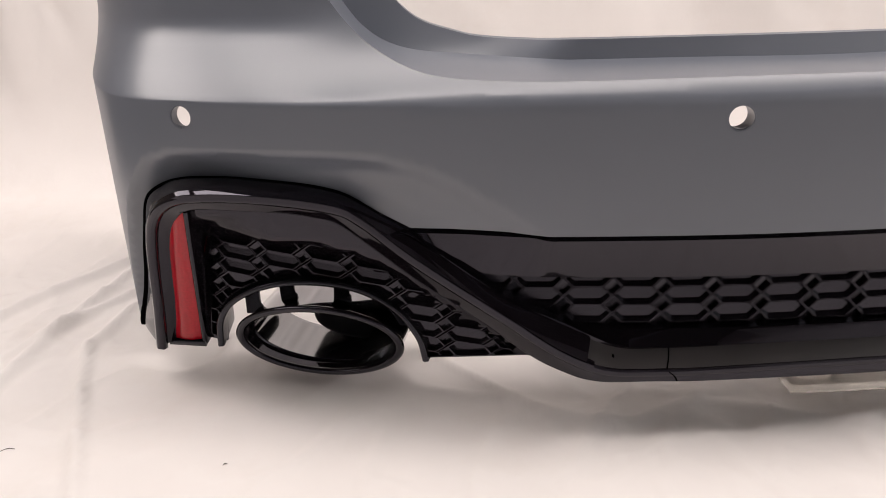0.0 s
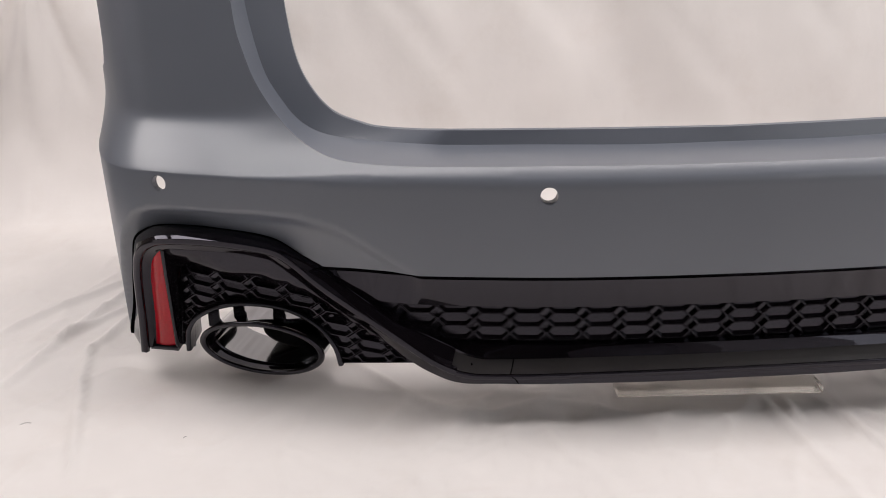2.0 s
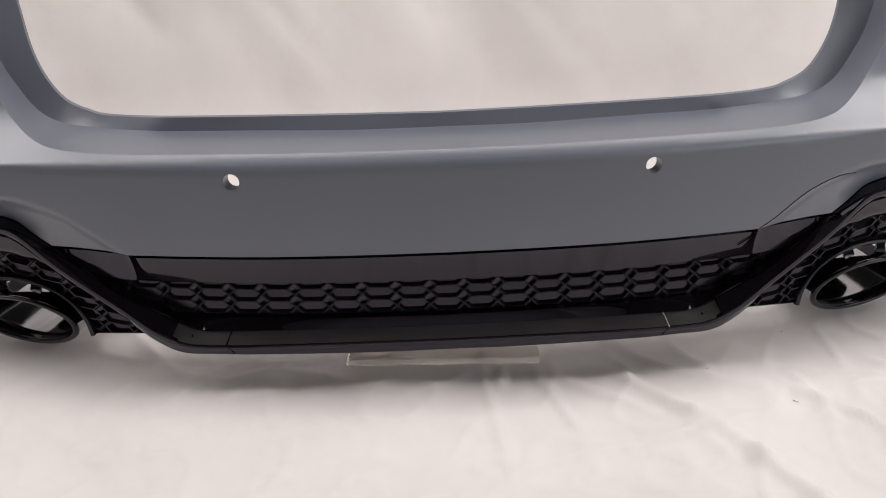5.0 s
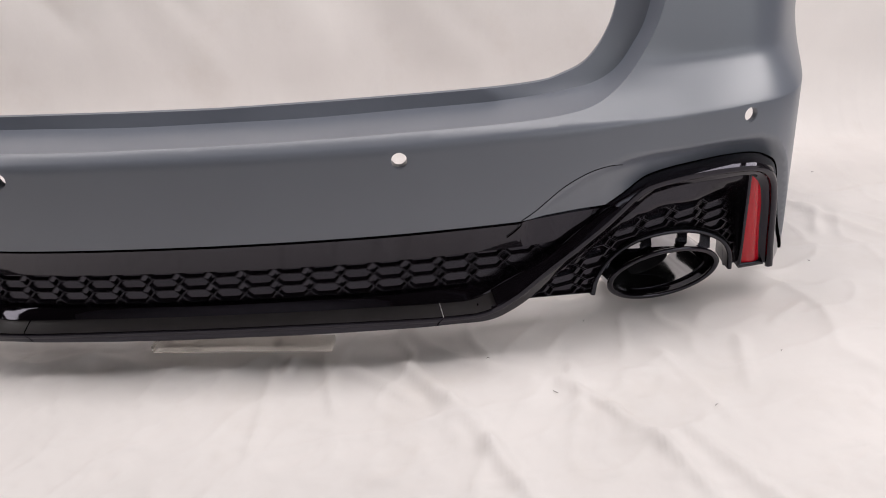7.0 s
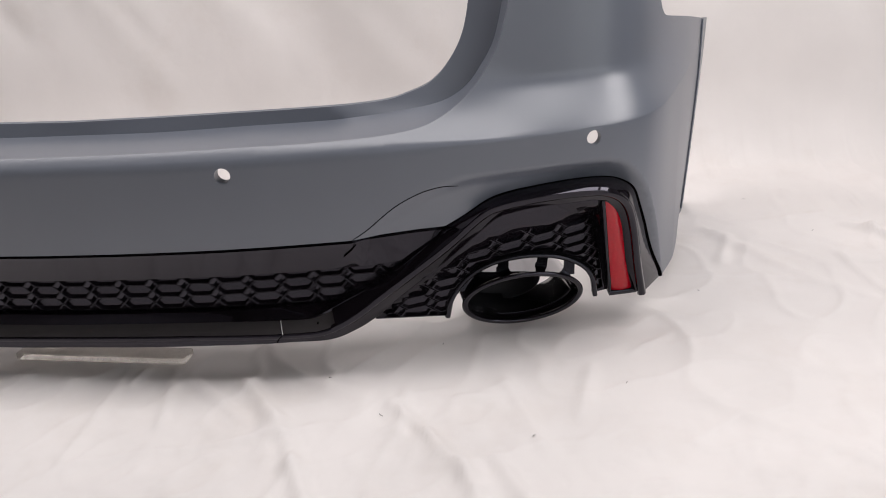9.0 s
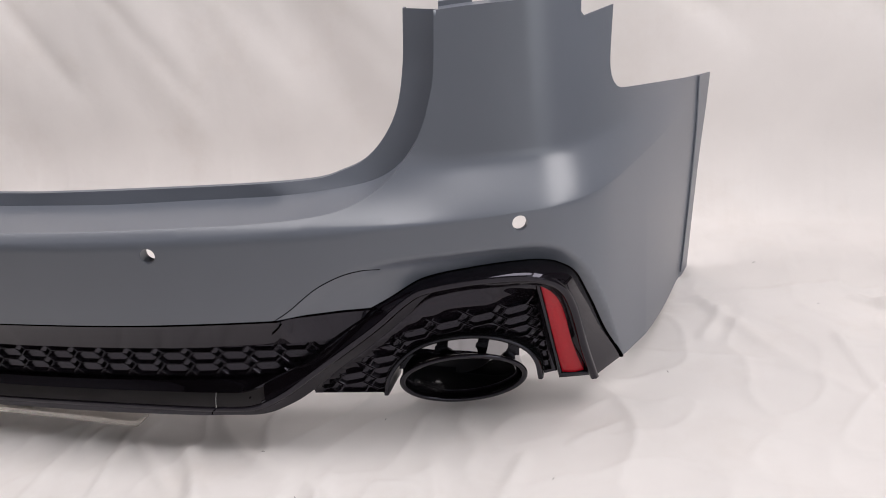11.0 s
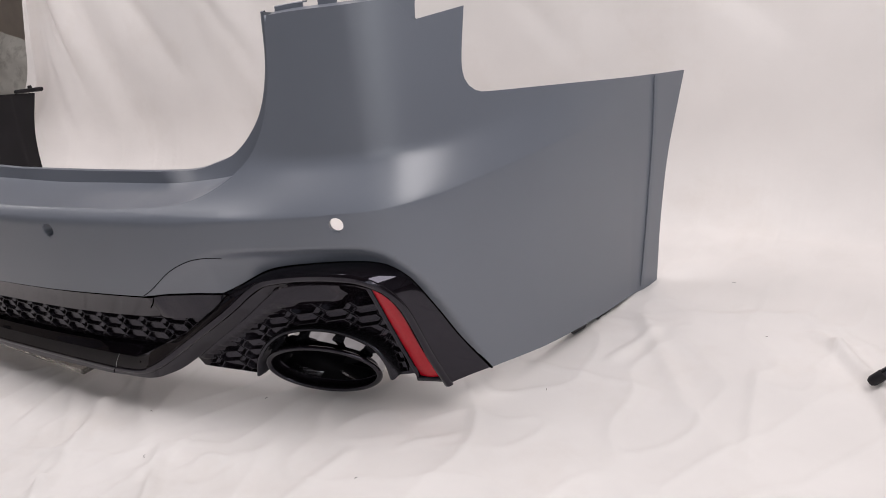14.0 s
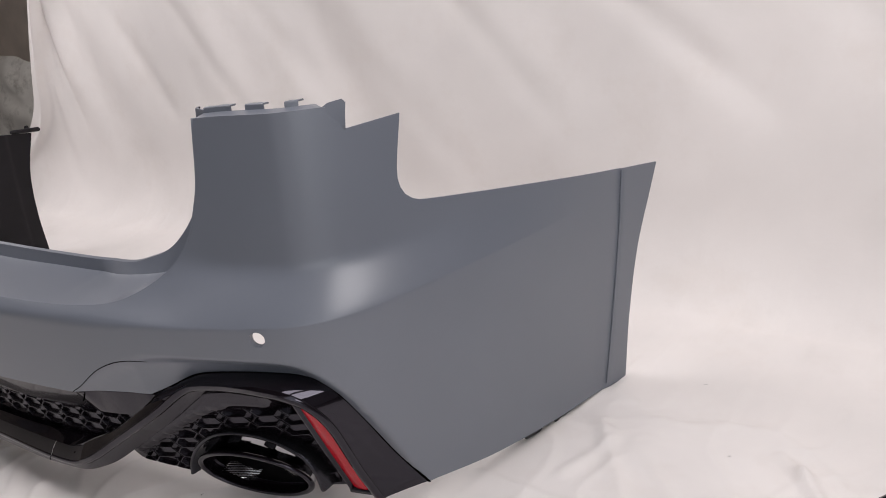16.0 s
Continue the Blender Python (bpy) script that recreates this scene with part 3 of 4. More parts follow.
def centre_grille():
    low, top = cr([(p[0], p[2]) for p in HEX_LOW], 60), cr([(p[0], p[2]) for p in HEX_TOP], 60)
    back = [np.array([(p[0], base_y(p[0]) + 0.054, p[1]) for p in c]) for c in (low + np.array([0, -0.006]), top + np.array([0, 0.006]))]
    back = [b - np.outer(np.clip((b[:, 0] - 0.36) / 0.10, 0, 1), (0, 0.005, 0)) for b in back]
    v, f = loft([both(b) for b in back])
    grille = mesh_object("centre_grille", v, f, M_SATIN, bumper, "gloss black honeycomb grille of the diffuser", out=(0, -1, 0))
    loop = np.vstack([low, top[::-1]])
    for side in (False, True):
        for i in range(0, 11):
            for half in (0, 1):
                x = 0.022 + P_X * i if half else P_X * i
                if x == 0 and side:
                    continue
                for k in range(-1, 4):
                    z = 0.1352 - 0.0177 * (k - (0.5 if half == 0 else 0))
                    q = np.array([(x, z)])
                    if not inside(loop, q)[0] and seg_dist(np.vstack([loop, loop[:1]]), q)[0] > (0.010 if half == 0 else 0.006):
                        continue
                    y = float(base_y(x)) + 0.041 - 0.005 * min(1, max(0, (x - 0.36) / 0.10))
                    place(DIAMOND if half else HEX, "grille_diamond" if half else "grille_cell", grille, -x if side else x, y, z, -slope_at(x) if side else slope_at(x), 0, False)
    return grille


centre_grille()


# ---- exhaust arches ----
COLLAR = cr([(0.503, 0.104, 0.047), (0.509, 0.106, 0.072), (0.529, 0.111, 0.099), (0.562, 0.118, 0.119), (0.606, 0.129, 0.1255), (0.650, 0.139, 0.121),
             (0.686, 0.148, 0.104), (0.702, 0.152, 0.082), (0.706, 0.156, 0.053)], 60)
TIP_C, TIP_A, TIP_B = np.array([0.606, 0.126, 0.0625]), np.array([0.0815, 0.024, -0.002]), np.array([0.005, -0.019, 0.0465])
TIP_N = np.array([-0.28, 0.955, 0.04])


def ring(scale, depth, n=56, grow=0.0):
    a = np.linspace(0, 2 * math.pi, n, endpoint=False)
    la, lb = 1 + grow / np.linalg.norm(TIP_A), 1 + grow / np.linalg.norm(TIP_B)
    return TIP_C + scale * (np.outer(np.cos(a) * la, TIP_A) + np.outer(np.sin(a) * lb, TIP_B)) + depth * TIP_N


def cell_outline(half, x, z):
    """Outline of a cell of the arch panels about (x, z), sheared along the rising rows."""
    w, h, c = (D_X, 0.0080, 0) if half else (P_X / 2, 0.0080, P_X / 2 - D_X)
    pts = [(-w, 0), (0, -h), (w, 0), (0, h)] if half else [(-w, 0), (-c, -h), (c, -h), (w, 0), (c, h), (-c, h)]
    ca, sa = math.cos(0.14), math.sin(0.14)
    return [(x + a * ca - b * sa, z + a * sa + b * ca) for a, b in pts]


def poly_area(p):
    p = np.array(p)
    q = np.roll(p, -1, 0)
    return 0.5 * float(np.sum(p[:, 0] * q[:, 1] - q[:, 0] * p[:, 1]))


def clip_to(subject, convex):
    """The part of the polygon subject that lies in the convex polygon."""
    out = list(subject)
    for a, b in zip(convex, convex[1:] + convex[:1]):
        src, out = out, []
        for p, q in zip(src, src[1:] + src[:1]):
            dp = (b[0] - a[0]) * (p[1] - a[1]) - (b[1] - a[1]) * (p[0] - a[0])
            dq = (b[0] - a[0]) * (q[1] - a[1]) - (b[1] - a[1]) * (q[0] - a[0])
            if dp >= 0:
                out.append(p)
            if (dp >= 0) != (dq >= 0):
                t = dp / (dp - dq)
                out.append((p[0] + (q[0] - p[0]) * t, p[1] + (q[1] - p[1]) * t))
    return out


def cut_cell(poly, name, parent, m):
    """A recessed cell of any outline."""
    p = [poly[0]]
    for q in poly[1:]:
        if math.dist(q, p[-1]) > 0.0006 and math.dist(q, poly[0]) > 0.0006:
            p.append(q)
    if len(p) < 3:
        return
    p = np.array(p)
    c, n = p.mean(0), len(p)
    rows = []
    for t, y in ((1.0, 0.0015), (0.97, -0.0006), (0.90, -0.0006), (0.78, 0.0065)):
        g = c + (p - c) * t
        if y > 0.005:
            g = g + np.array([0, 0.0015])
        rows.append(m(np.stack([g[:, 0], base_y(g[:, 0]) + 0.058 + y, g[:, 1]], 1)))
    v, f = loft(rows, True)
    f.append(tuple(range(3 * n, 4 * n)))
    mesh_object(name, v, f, M_GRILLE, parent, smooth=False, out=(0, -1, 0))


def arch_side(m, sign):
    # panel behind the arch, with the opening for the tip
    up = np.array([(p[0], p[2] + 0.006) for p in UNDER if p[0] > 0.402 and p[2] > 0.05])
    up = up[up[:, 1] > 0.066] if len(up) else up
    lo_in, lo_out = (0.400, 0.052), (0.742, 0.048)
    cut = np.array([(p[0], p[2]) for p in COLLAR])
    loop = [lo_in] + [tuple(p) for p in up if p[0] < 0.742] + [lo_out, (0.7062, 0.048)] + [tuple(p) for p in cut[::-1]] + [(0.503, 0.045)]
    clean = [loop[0]]
    for p in loop[1:]:
        if math.dist(p, clean[-1]) > 0.0015:
            clean.append(p)
    v, f = patch(clean, [], 0.008)
    dep = np.interp(v[:, 1] - np.interp(v[:, 0], TOPLINE[:, 0], TOPLINE[:, 1]), [-0.004, 0.0, 0.035], [0.064, 0.051, 0.0465])
    near = np.clip((v[:, 0] - 0.63) / 0.085, 0, 1) * np.clip((v[:, 1] - 0.168) / 0.036, 0, 1)
    dep = dep - 0.026 * near * near * (3 - 2 * near)
    w = np.stack([v[:, 0], base_y(v[:, 0]) + dep, v[:, 1]], 1)
    panel = mesh_object("arch_panel", m(w), f, M_BLACK, bumper, "gloss black inset panel with honeycomb cells", out=(0, -1, 0))
    thicken(panel, 0.003)
    ctr = np.array([0.605, 0.13, 0.05])
    outw = COLLAR - ctr
    outw[:, 1] = 0
    outw /= np.linalg.norm(outw, axis=1)[:, None]
    far = (COLLAR + outw * 0.006)[:, [0, 2]]
    field = [(0.413, 0.056)] + [tuple(p) for p in TOPLINE if 0.42 < p[0] < 0.708] + [(0.708, 0.172), (0.7125, 0.13), (0.7225, 0.052), (0.713, 0.052)] + [tuple(p) for p in far[::-1]] + [(0.496, 0.050)]
    for i in range(0, 8):
        for half in (0, 1):
            x = 0.703 - 0.0445 * i - (0 if half else 0.02225) + (0.0445 if not half and i == 7 else 0)
            if not half and i == 7:
                x = 0.703 + 0.02225
            for k in range(0, 10):
                z = 0.1645 - 0.14 * (0.703 - x) - 0.0158 * (k + (0 if half else 0.5) - 1)
                y = float(base_y(x)) + 0.058
                shape = cell_outline(half, x, z)
                cut = clip_to(field, shape)
                whole, area = abs(poly_area(shape)), abs(poly_area(cut)) if len(cut) > 2 else 0.0
                if area > 0.985 * whole:
                    place(ARCH_DIAMOND if half else ARCH_HEX, "grille_diamond" if half else "grille_cell", panel, sign * x, y, z, sign * slope_at(x), -sign * 0.14, False)
                elif area > 0.10 * whole:
                    cut_cell(cut, "grille_diamond" if half else "grille_cell", panel, m)
    # collar round the opening
    fr = np.array([0, -0.007, 0])
    rows = [COLLAR + outw * 0.005 + np.array([0, 0.012, 0]), COLLAR + outw * 0.005 + fr * 0.7, COLLAR + outw * 0.0038 + fr, COLLAR + outw * 0.001 + fr, COLLAR + fr * 0.7, COLLAR + np.outer(0.016 + 0.038 * np.clip(np.abs(COLLAR[:, 0] - 0.606) / 0.10, 0, 1) ** 2, (0, 1, 0))]
    v, f = loft([m(r) for r in rows])
    thicken(mesh_object("collar", v, f, M_SATIN, bumper, "satin black collar round the exhaust opening"), 0.002, 0)
    # oval tip: barrel, rolled rim, inner liner, mesh plate
    v, f = loft([m(r) for r in (ring(1.0, 0.004), ring(0.995, 0.02), ring(0.985, 0.05), ring(0.97, 0.088))], True)
    tip = mesh_object("exhaust_tip", v, f, M_CHROME, bumper, "gloss black oval exhaust tip with rolled rim", out=None)
    rows = [ring(1.0, 0.0045 * math.sin(t), grow=0.0046 * math.cos(t) - 0.001) for t in np.linspace(0, 2 * math.pi, 13)]
    v, f = loft([m(r) for r in rows], True)
    mesh_object("rim", v, f, M_BLACK, tip)
    v, f = loft([m(r) for r in (ring(0.955, 0.003), ring(0.945, 0.012), ring(0.935, 0.020), ring(0.915, 0.0205))], True)
    mesh_object("liner", v, f, M_BLACK, tip)
    v, f = loft([m(r) for r in (ring(0.915, 0.0205), ring(0.90, 0.035), ring(0.875, 0.06), ring(0.855, 0.078))], True)
    mesh_object("inner_sleeve", v, f, M_LINER, tip, "dark polished steel sleeve")
    v, f = loft([m(r) for r in [ring(q * (1.05 if sign > 0 else 0.95), dq) - (0.22 if sign > 0 else 0.32) * TIP_A - 0.20 * TIP_B for q, dq in ((0.72, 0.100), (0.72, 0.066), (0.69, 0.062), (0.64, 0.064), (0.62, 0.085), (0.02, 0.088))]], True)
    mesh_object("baffle", v, f, M_INNER, tip)
    # perforated strip low on the inner side of the liner
    bars = []
    for u, w in [(k, 1) for k in range(-5, 8)] + [(k, -1) for k in range(0, 13)]:
        line = []
        for t in np.linspace(0, 1, 9):
            a, b = t, (u + w * t * 7) / 7
            if 0 <= b <= 1:
                line.append((a, b))
        if len(line) > 2:
            bars.append(line)
    vs, fs = [], []
    for line in bars:
        pts = []
        for a, b in line:
            ang = radians(206 + 42 * a)
            q = 0.925 - 0.55 * (0.010 + 0.026 * b)
            pts.append(TIP_C + q * (math.cos(ang) * TIP_A + math.sin(ang) * TIP_B) + (0.010 + 0.026 * b) * TIP_N)
        pts = np.array(pts)
        dv = np.gradient(pts, axis=0)
        w = np.cross(dv, TIP_C - pts)
        w /= np.linalg.norm(w, axis=1)[:, None]
        k = len(vs)
        for p, n in zip(pts, w):
            vs += [p - n * 0.0006, p + n * 0.0006]
        fs += [(k + 2 * i, k + 2 * i + 1, k + 2 * i + 3, k + 2 * i + 2) for i in range(len(pts) - 1)]
    thicken(mesh_object("perforated_strip", m(np.array(vs)), fs, M_LINER, tip, smooth=False), 0.0005, 0)
    # tabs that hold the tip in the opening
    top = ring(0.985, 0.018)
    top = top[top[:, 2] > TIP_C[2]]
    for x in (0.528, 0.577, 0.634, 0.672):
        c = COLLAR[np.argmin(np.abs(COLLAR[8:52, 0] - x)) + 8]
        d = top[np.argmin(np.abs(top[:, 0] - x))]
        side = np.array([0.0075, 0.002, 0])
        a0, a1 = c + np.array([0, 0.020, 0.002]), d + np.array([0, 0.004, -0.002])
        rows = [np.array([a0 - side, a0 + side]), np.array([a0 * 0.35 + a1 * 0.65 - side, a0 * 0.35 + a1 * 0.65 + side]),
                np.array([a0 * 0.3 + a1 * 0.7 - side * 1.25, a0 * 0.3 + a1 * 0.7 + side]), np.array([a1 - side * 1.25, a1 + side])]
        v, f = loft([m(r) for r in rows])
        thicken(mesh_object("mounting_tab", v, f, M_SATIN, tip), 0.003, 0)
    # red reflector in its black housing
    inner = cr([(0.718, 0.124, 0.207), (0.7225, 0.138, 0.165), (0.7285, 0.158, 0.105), (0.7355, 0.180, 0.0415)], 20)
    outer = cr([(0.7350, 0.133, 0.206), (0.7465, 0.149, 0.165), (0.7575, 0.168, 0.105), (0.7695, 0.191, 0.0415)], 20)
    mid = [inner * (1 - t) + outer * t + np.array([0.0, -0.004 * math.sin(math.pi * t) + 0.003, 0]) for t in np.linspace(0, 1, 7)]
    v, f = loft([m(r) for r in mid])
    lens = mesh_object("reflector", v, f, M_RED, bumper, "red plastic rear reflector", out=(0, -1, 0))
    thicken(lens, 0.004)
    w1 = np.array([-0.006, 0.0, 0])
    rows = [inner + w1 + np.array([-0.002, 0.03, 0]), inner + w1, inner + np.array([-0.003, -0.003, 0]), inner + np.array([-0.0006, -0.001, 0]), inner + np.array([0.0, 0.01, 0])]
    v, f = loft([m(r) for r in rows])
    thicken(mesh_object("reflector_frame", v, f, M_BLACK, lens, out=(0, -1, 0)), 0.002)
    b0, b1 = inner[-1] + np.array([-0.005, -0.003, 0.0035]), outer[-1] + np.array([0.002, -0.003, 0.0035])
    rows = [np.array([b0 + (0, 0.014, 0.001), b1 + (0, 0.014, 0.001)]), np.array([b0, b1]), np.array([b0 + (0, 0.001, -0.004), b1 + (0, 0.001, -0.004)]), np.array([b0 + (0, 0.02, -0.004), b1 + (0, 0.02, -0.004)])]
    v, f = loft([m(r) for r in rows])
    thicken(mesh_object("reflector_frame", v, f, M_SATIN, lens), 0.002)


TOPLINE = np.array([(0.40, 0.060), (0.44, 0.084), (0.48, 0.110), (0.505, 0.126), (0.534, 0.145), (0.572, 0.160), (0.616, 0.167), (0.657, 0.170), (0.706, 0.176), (0.75, 0.18)])
arch_side(lambda p: np.array(p, float), 1)
arch_side(flip, -1)


def groove(name, pts, width, parent, label="", mat=None, n=40, proud=0.6):
    """A thin dark joint or a rounded edge that follows the surface."""
    p = cr(pts, n)
    t = np.gradient(p, axis=0)
    t /= np.linalg.norm(t, axis=1)[:, None]
    rows = []
    for a in np.linspace(0, 2 * math.pi, 7):
        u = np.array([0, -1.0, 0])
        w = np.cross(t, u)
        w /= np.linalg.norm(w, axis=1)[:, None]
        rows.append(p + w * width * math.cos(a) + u * width * proud * math.sin(a))
    v, f = loft(rows)
    return mesh_object(name, v, f, mat or M_GAP, parent, label)


# joint of the insert beside the arch on one side only, and the two joints of the lip
jq = cr([(sx(0.396), 0.1995), (sx(0.415), 0.211), (sx(0.451), 0.238), (sx(0.483), 0.253), (sx(0.505), 0.2575), (sx(0.520), 0.2570), (sx(0.532), 0.2545)], 40)
groove("panel_joint", skin(jq, 0.0001), 0.0006, bumper)
for sg in (1, -1):
    x = 0.288
    k = int(np.argmin(np.abs(CREST[:60, 0] - x)))
    q = [tuple(p) for p in LIP_JOINT] + [tuple((CREST[k] + UNDER[k]) / 2 + (0, -0.001, 0)), tuple(UNDER[k])]
    groove("lip_joint", np.array(q) * (sg, 1, 1), 0.0008, bumper)
    if sg > 0:
        groove("joint_slit", np.array(LIP_JOINT) * (sg, 1, 1) + np.array([0, -0.0004, 0.0002]), 0.0006, bumper, "pale slit where the lip joint stands open", M_SLIT)
# short dark line on the gloss band below the insert
groove("band_line", [(0.3965, float(base_y(0.3965)) + 0.0125, 0.188), (0.388, float(base_y(0.388)) + 0.0165, 0.1785), (0.378, float(base_y(0.378)) + 0.0205, 0.1700)], 0.0009, bumper)


def bead(m, parent):
    """Flat bevel along the crest that turns up towards the ceiling lamp."""
    p = cr([q for q in CREST[::3] if q[0] > 0.35], 140)
    t = np.gradient(p, axis=0)
    t /= np.linalg.norm(t, axis=1)[:, None]
    u = np.array([0, -1.0, 0])
    o = -np.cross(t, u)
    o /= np.linalg.norm(o, axis=1)[:, None]
    prof = ((-0.0070, 0.0002), (-0.0034, 0.0034), (-0.0028, 0.0034), (-0.0007, 0.00205), (0.0013, 0.0004), (0.0016, -0.0002), (0.0012, -0.0040))
    v, f = loft([m(p + a * u + b * o) for a, b in prof])
    mesh_object("crest_bevel", v, f, M_BLACK, parent, out=(0, -1, 0.5), sharp=12)


for m in (lambda p: np.array(p), flip):
    groove("trim_edge", m(CREST[::3] + np.array([0, 0.0043, -0.0034])), 0.0062, blade, mat=M_BLACK, n=150, proud=1.0)
    bead(m, blade)
    groove("trim_edge", m(UNDER[::3] + np.array([0, 0.0010, 0.0004])), 0.0014, blade, mat=M_BLACK, n=150)
    groove("grille_edge", m(HEX_LOW), 0.0010, diffuser, mat=M_BLACK, n=70)
    groove("arch_joint", m(skin(np.array([(s_at(q[0], q[1]), q[2]) for q in ARCH[4:]]), -0.001) + np.array([0, 0.001, -0.0015])), 0.0026, bumper, n=80)
# raised line down each wing
for m in (lambda p: np.array(p), flip):
    q = np.array([(S_WL + (S_WH - S_WL) * z / 0.371 + 0.004, z) for z in np.linspace(0.012, 0.366, 20)])
    groove("wing_line", sprung(m(skin(q, 0.0010))), 0.0016, bumper, mat=M_GREY, proud=1.0)
# small dents in the lip beyond each joint
for x in (-0.3355, 0.3355):
    bm = bmesh.new()
    bmesh.ops.create_uvsphere(bm, u_segments=10, v_segments=6, radius=1)
    for q in bm.verts:
        q.co = Vector((x + q.co.x * 0.0013, 0.0245 + q.co.y * 0.0022, 0.0795 + q.co.z * 0.0018))
    part("dent", bm, M_GAP, diffuser, smooth=True)


# ---- cloth backdrop ----
# folds of the cloth on the floor: ends, height and width
FOLDS = [(-0.97, 0.21, -0.914, 0.49, 0.009, 0.013), (-0.975, 0.28, -0.889, 0.425, 0.007, 0.010), (-0.812, -0.01, -0.866, 0.162, 0.006, 0.010), (-0.866, 0.162, -0.895, 0.27, 0.006, 0.009),
         (-0.895, 0.27, -0.872, 0.378, 0.007, 0.012), (-1.05, 0.37, -0.936, 0.535, 0.008, 0.014),
         (0.235, 0.001, 0.298, -0.081, 0.0060, 0.011), (0.298, -0.081, 0.346, -0.171, 0.0060, 0.011), (0.346, -0.171, 0.388, -0.256, 0.0060, 0.011), (0.444, -0.053, 0.498, -0.115, 0.0050, 0.009),
         (0.498, -0.115, 0.545, -0.176, 0.0050, 0.009), (0.545, -0.176, 0.574, -0.255, 0.0050, 0.009), (0.456, -0.014, 0.459, -0.102, 0.0030, 0.007), (0.586, 0.004, 0.631, -0.123, 0.0040, 0.010),
         (0.580, -0.162, 0.639, -0.266, 0.0050, 0.009), (0.045, 0.042, 0.059, -0.141, 0.0030, 0.008), (0.070, 0.040, 0.067, -0.002, 0.0040, 0.007), (0.117, 0.030, 0.147, -0.084, 0.0030, 0.007),
         (0.156, 0.006, 0.239, -0.065, 0.0040, 0.009), (0.510, -0.044, 0.572, -0.029, 0.0025, 0.007), (0.758, 0.088, 0.809, 0.133, 0.0025, 0.007), (0.495, -0.084, 0.574, -0.003, 0.0025, 0.012),
         (1.138, 0.400, 1.163, 0.225, 0.0030, 0.008), (0.308, -0.148, 0.275, -0.052, 0.0030, 0.011), (1.19, 0.548, 1.227, 0.513, 0.0050, 0.010), (1.227, 0.513, 1.281, 0.428, 0.0075, 0.010), (1.281, 0.428, 1.31, 0.358, 0.0080, 0.010), (1.31, 0.358, 1.335, 0.275, 0.0070, 0.011),
         (0.677, -0.056, 0.696, 0.043, 0.0030, 0.010), (0.939, 0.393, 0.971, 0.482, 0.0030, 0.010),
         (-0.6, -0.16, -0.3, -0.22, 0.004, 0.02), (-0.55, -0.02, -0.42, -0.12, 0.003, 0.012), (0.94, 0.52, 1.05, 0.34, 0.004, 0.014)]


def floor_height(x, y):
    r1 = 1 - abs(noise.noise((x * 3.7 + y * 1.5, y * 4.6, 11.3)))
    r2 = 1 - abs(noise.noise((x * 9.1, y * 8.2 - x * 3, 21.9)))
    z = 0.0060 * r1 ** 14 + 0.0040 * r2 ** 14 + 0.003 * noise.noise((x * 2.3, y * 2.3, 1.7)) + 0.0020 * noise.noise((x * 8, y * 8, 5.1)) + 0.0012 * noise.noise((x * 24, y * 24, 2.2))
    m = min(1, max(0, noise.noise((x * 2.1, y * 2.1, 31.0)) * 2.2 + 0.35))
    r3 = 1 - abs(noise.noise((x * 19 + y * 6, y * 23 - x * 5, 41.7)))
    r4 = 1 - abs(noise.noise((x * 13 - y * 9, y * 15, 52.3)))
    z += m * (0.0025 * r3 ** 11 + 0.0028 * r4 ** 13)
    for x0, y0, x1, y1, h, w in FOLDS:
        h, w = (1.5 * h, w) if x0 > 0.6 else (1.6 * h, w) if x0 > -0.7 else (1.1 * h, 0.65 * w)
        dx, dy = x1 - x0, y1 - y0
        t = ((x - x0) * dx + (y - y0) * dy) / (dx * dx + dy * dy)
        if -0.4 < t < 1.4:
            u = abs((x - x0) * dy - (y - y0) * dx) / math.hypot(dx, dy)
            if u < 4 * w:
                end = math.exp(-max(0, -t, t - 1) ** 2 * 18)
                wob = 1 + 0.35 * noise.noise((x * 14, y * 14, 7.7))
                z += h * wob * end * math.exp(-(u / w) ** 2) * min(1, max(0, t + 0.4) * 2.5, max(0, 1.4 - t) * 2.5)
    return z - 0.005


# creases of the hanging cloth: ends as (x, z), depth and width
CREASES = [(-1.36, 0.33, -1.287, 0.209, 0.030, 0.030), (-1.287, 0.209, -1.186, 0.075, 0.030, 0.026), (0.70, 0.66, 0.964, 0.443, 0.020, 0.030), (0.38, 0.64, 0.57, 0.413, 0.018, 0.032),
           (-0.26, 0.66, -0.023, 0.399, 0.014, 0.035), (-0.79, 0.57, -0.656, 0.372, 0.016, 0.030), (-0.54, 0.64, -0.307, 0.325, 0.018, 0.032), (0.20, 0.43, 0.447, 0.162, 0.012, 0.030),
           (-1.30, 0.62, -1.17, 0.36, 0.016, 0.022), (1.12, 0.60, 1.30, 0.40, 0.014, 0.035), (1.30, 0.45, 1.42, 0.22, 0.014, 0.030)]


def wall_crease(x, z):
    d = 0.0
    for x0, z0, x1, z1, h, w in CREASES:
        dx, dz = x1 - x0, z1 - z0
        t = ((x - x0) * dx + (z - z0) * dz) / (dx * dx + dz * dz)
        if -0.6 < t < 1.6:
            u = ((x - x0) * dz - (z - z0) * dx) / math.hypot(dx, dz)
            if abs(u) < 3 * w:
                end = math.exp(-max(0, -t, t - 1) ** 2 * 9)
                d += h * end * math.exp(-(u / w) ** 2) * (1 + 0.4 * noise.noise((x * 9, z * 9, 3.3)))
    return 0.42 * d


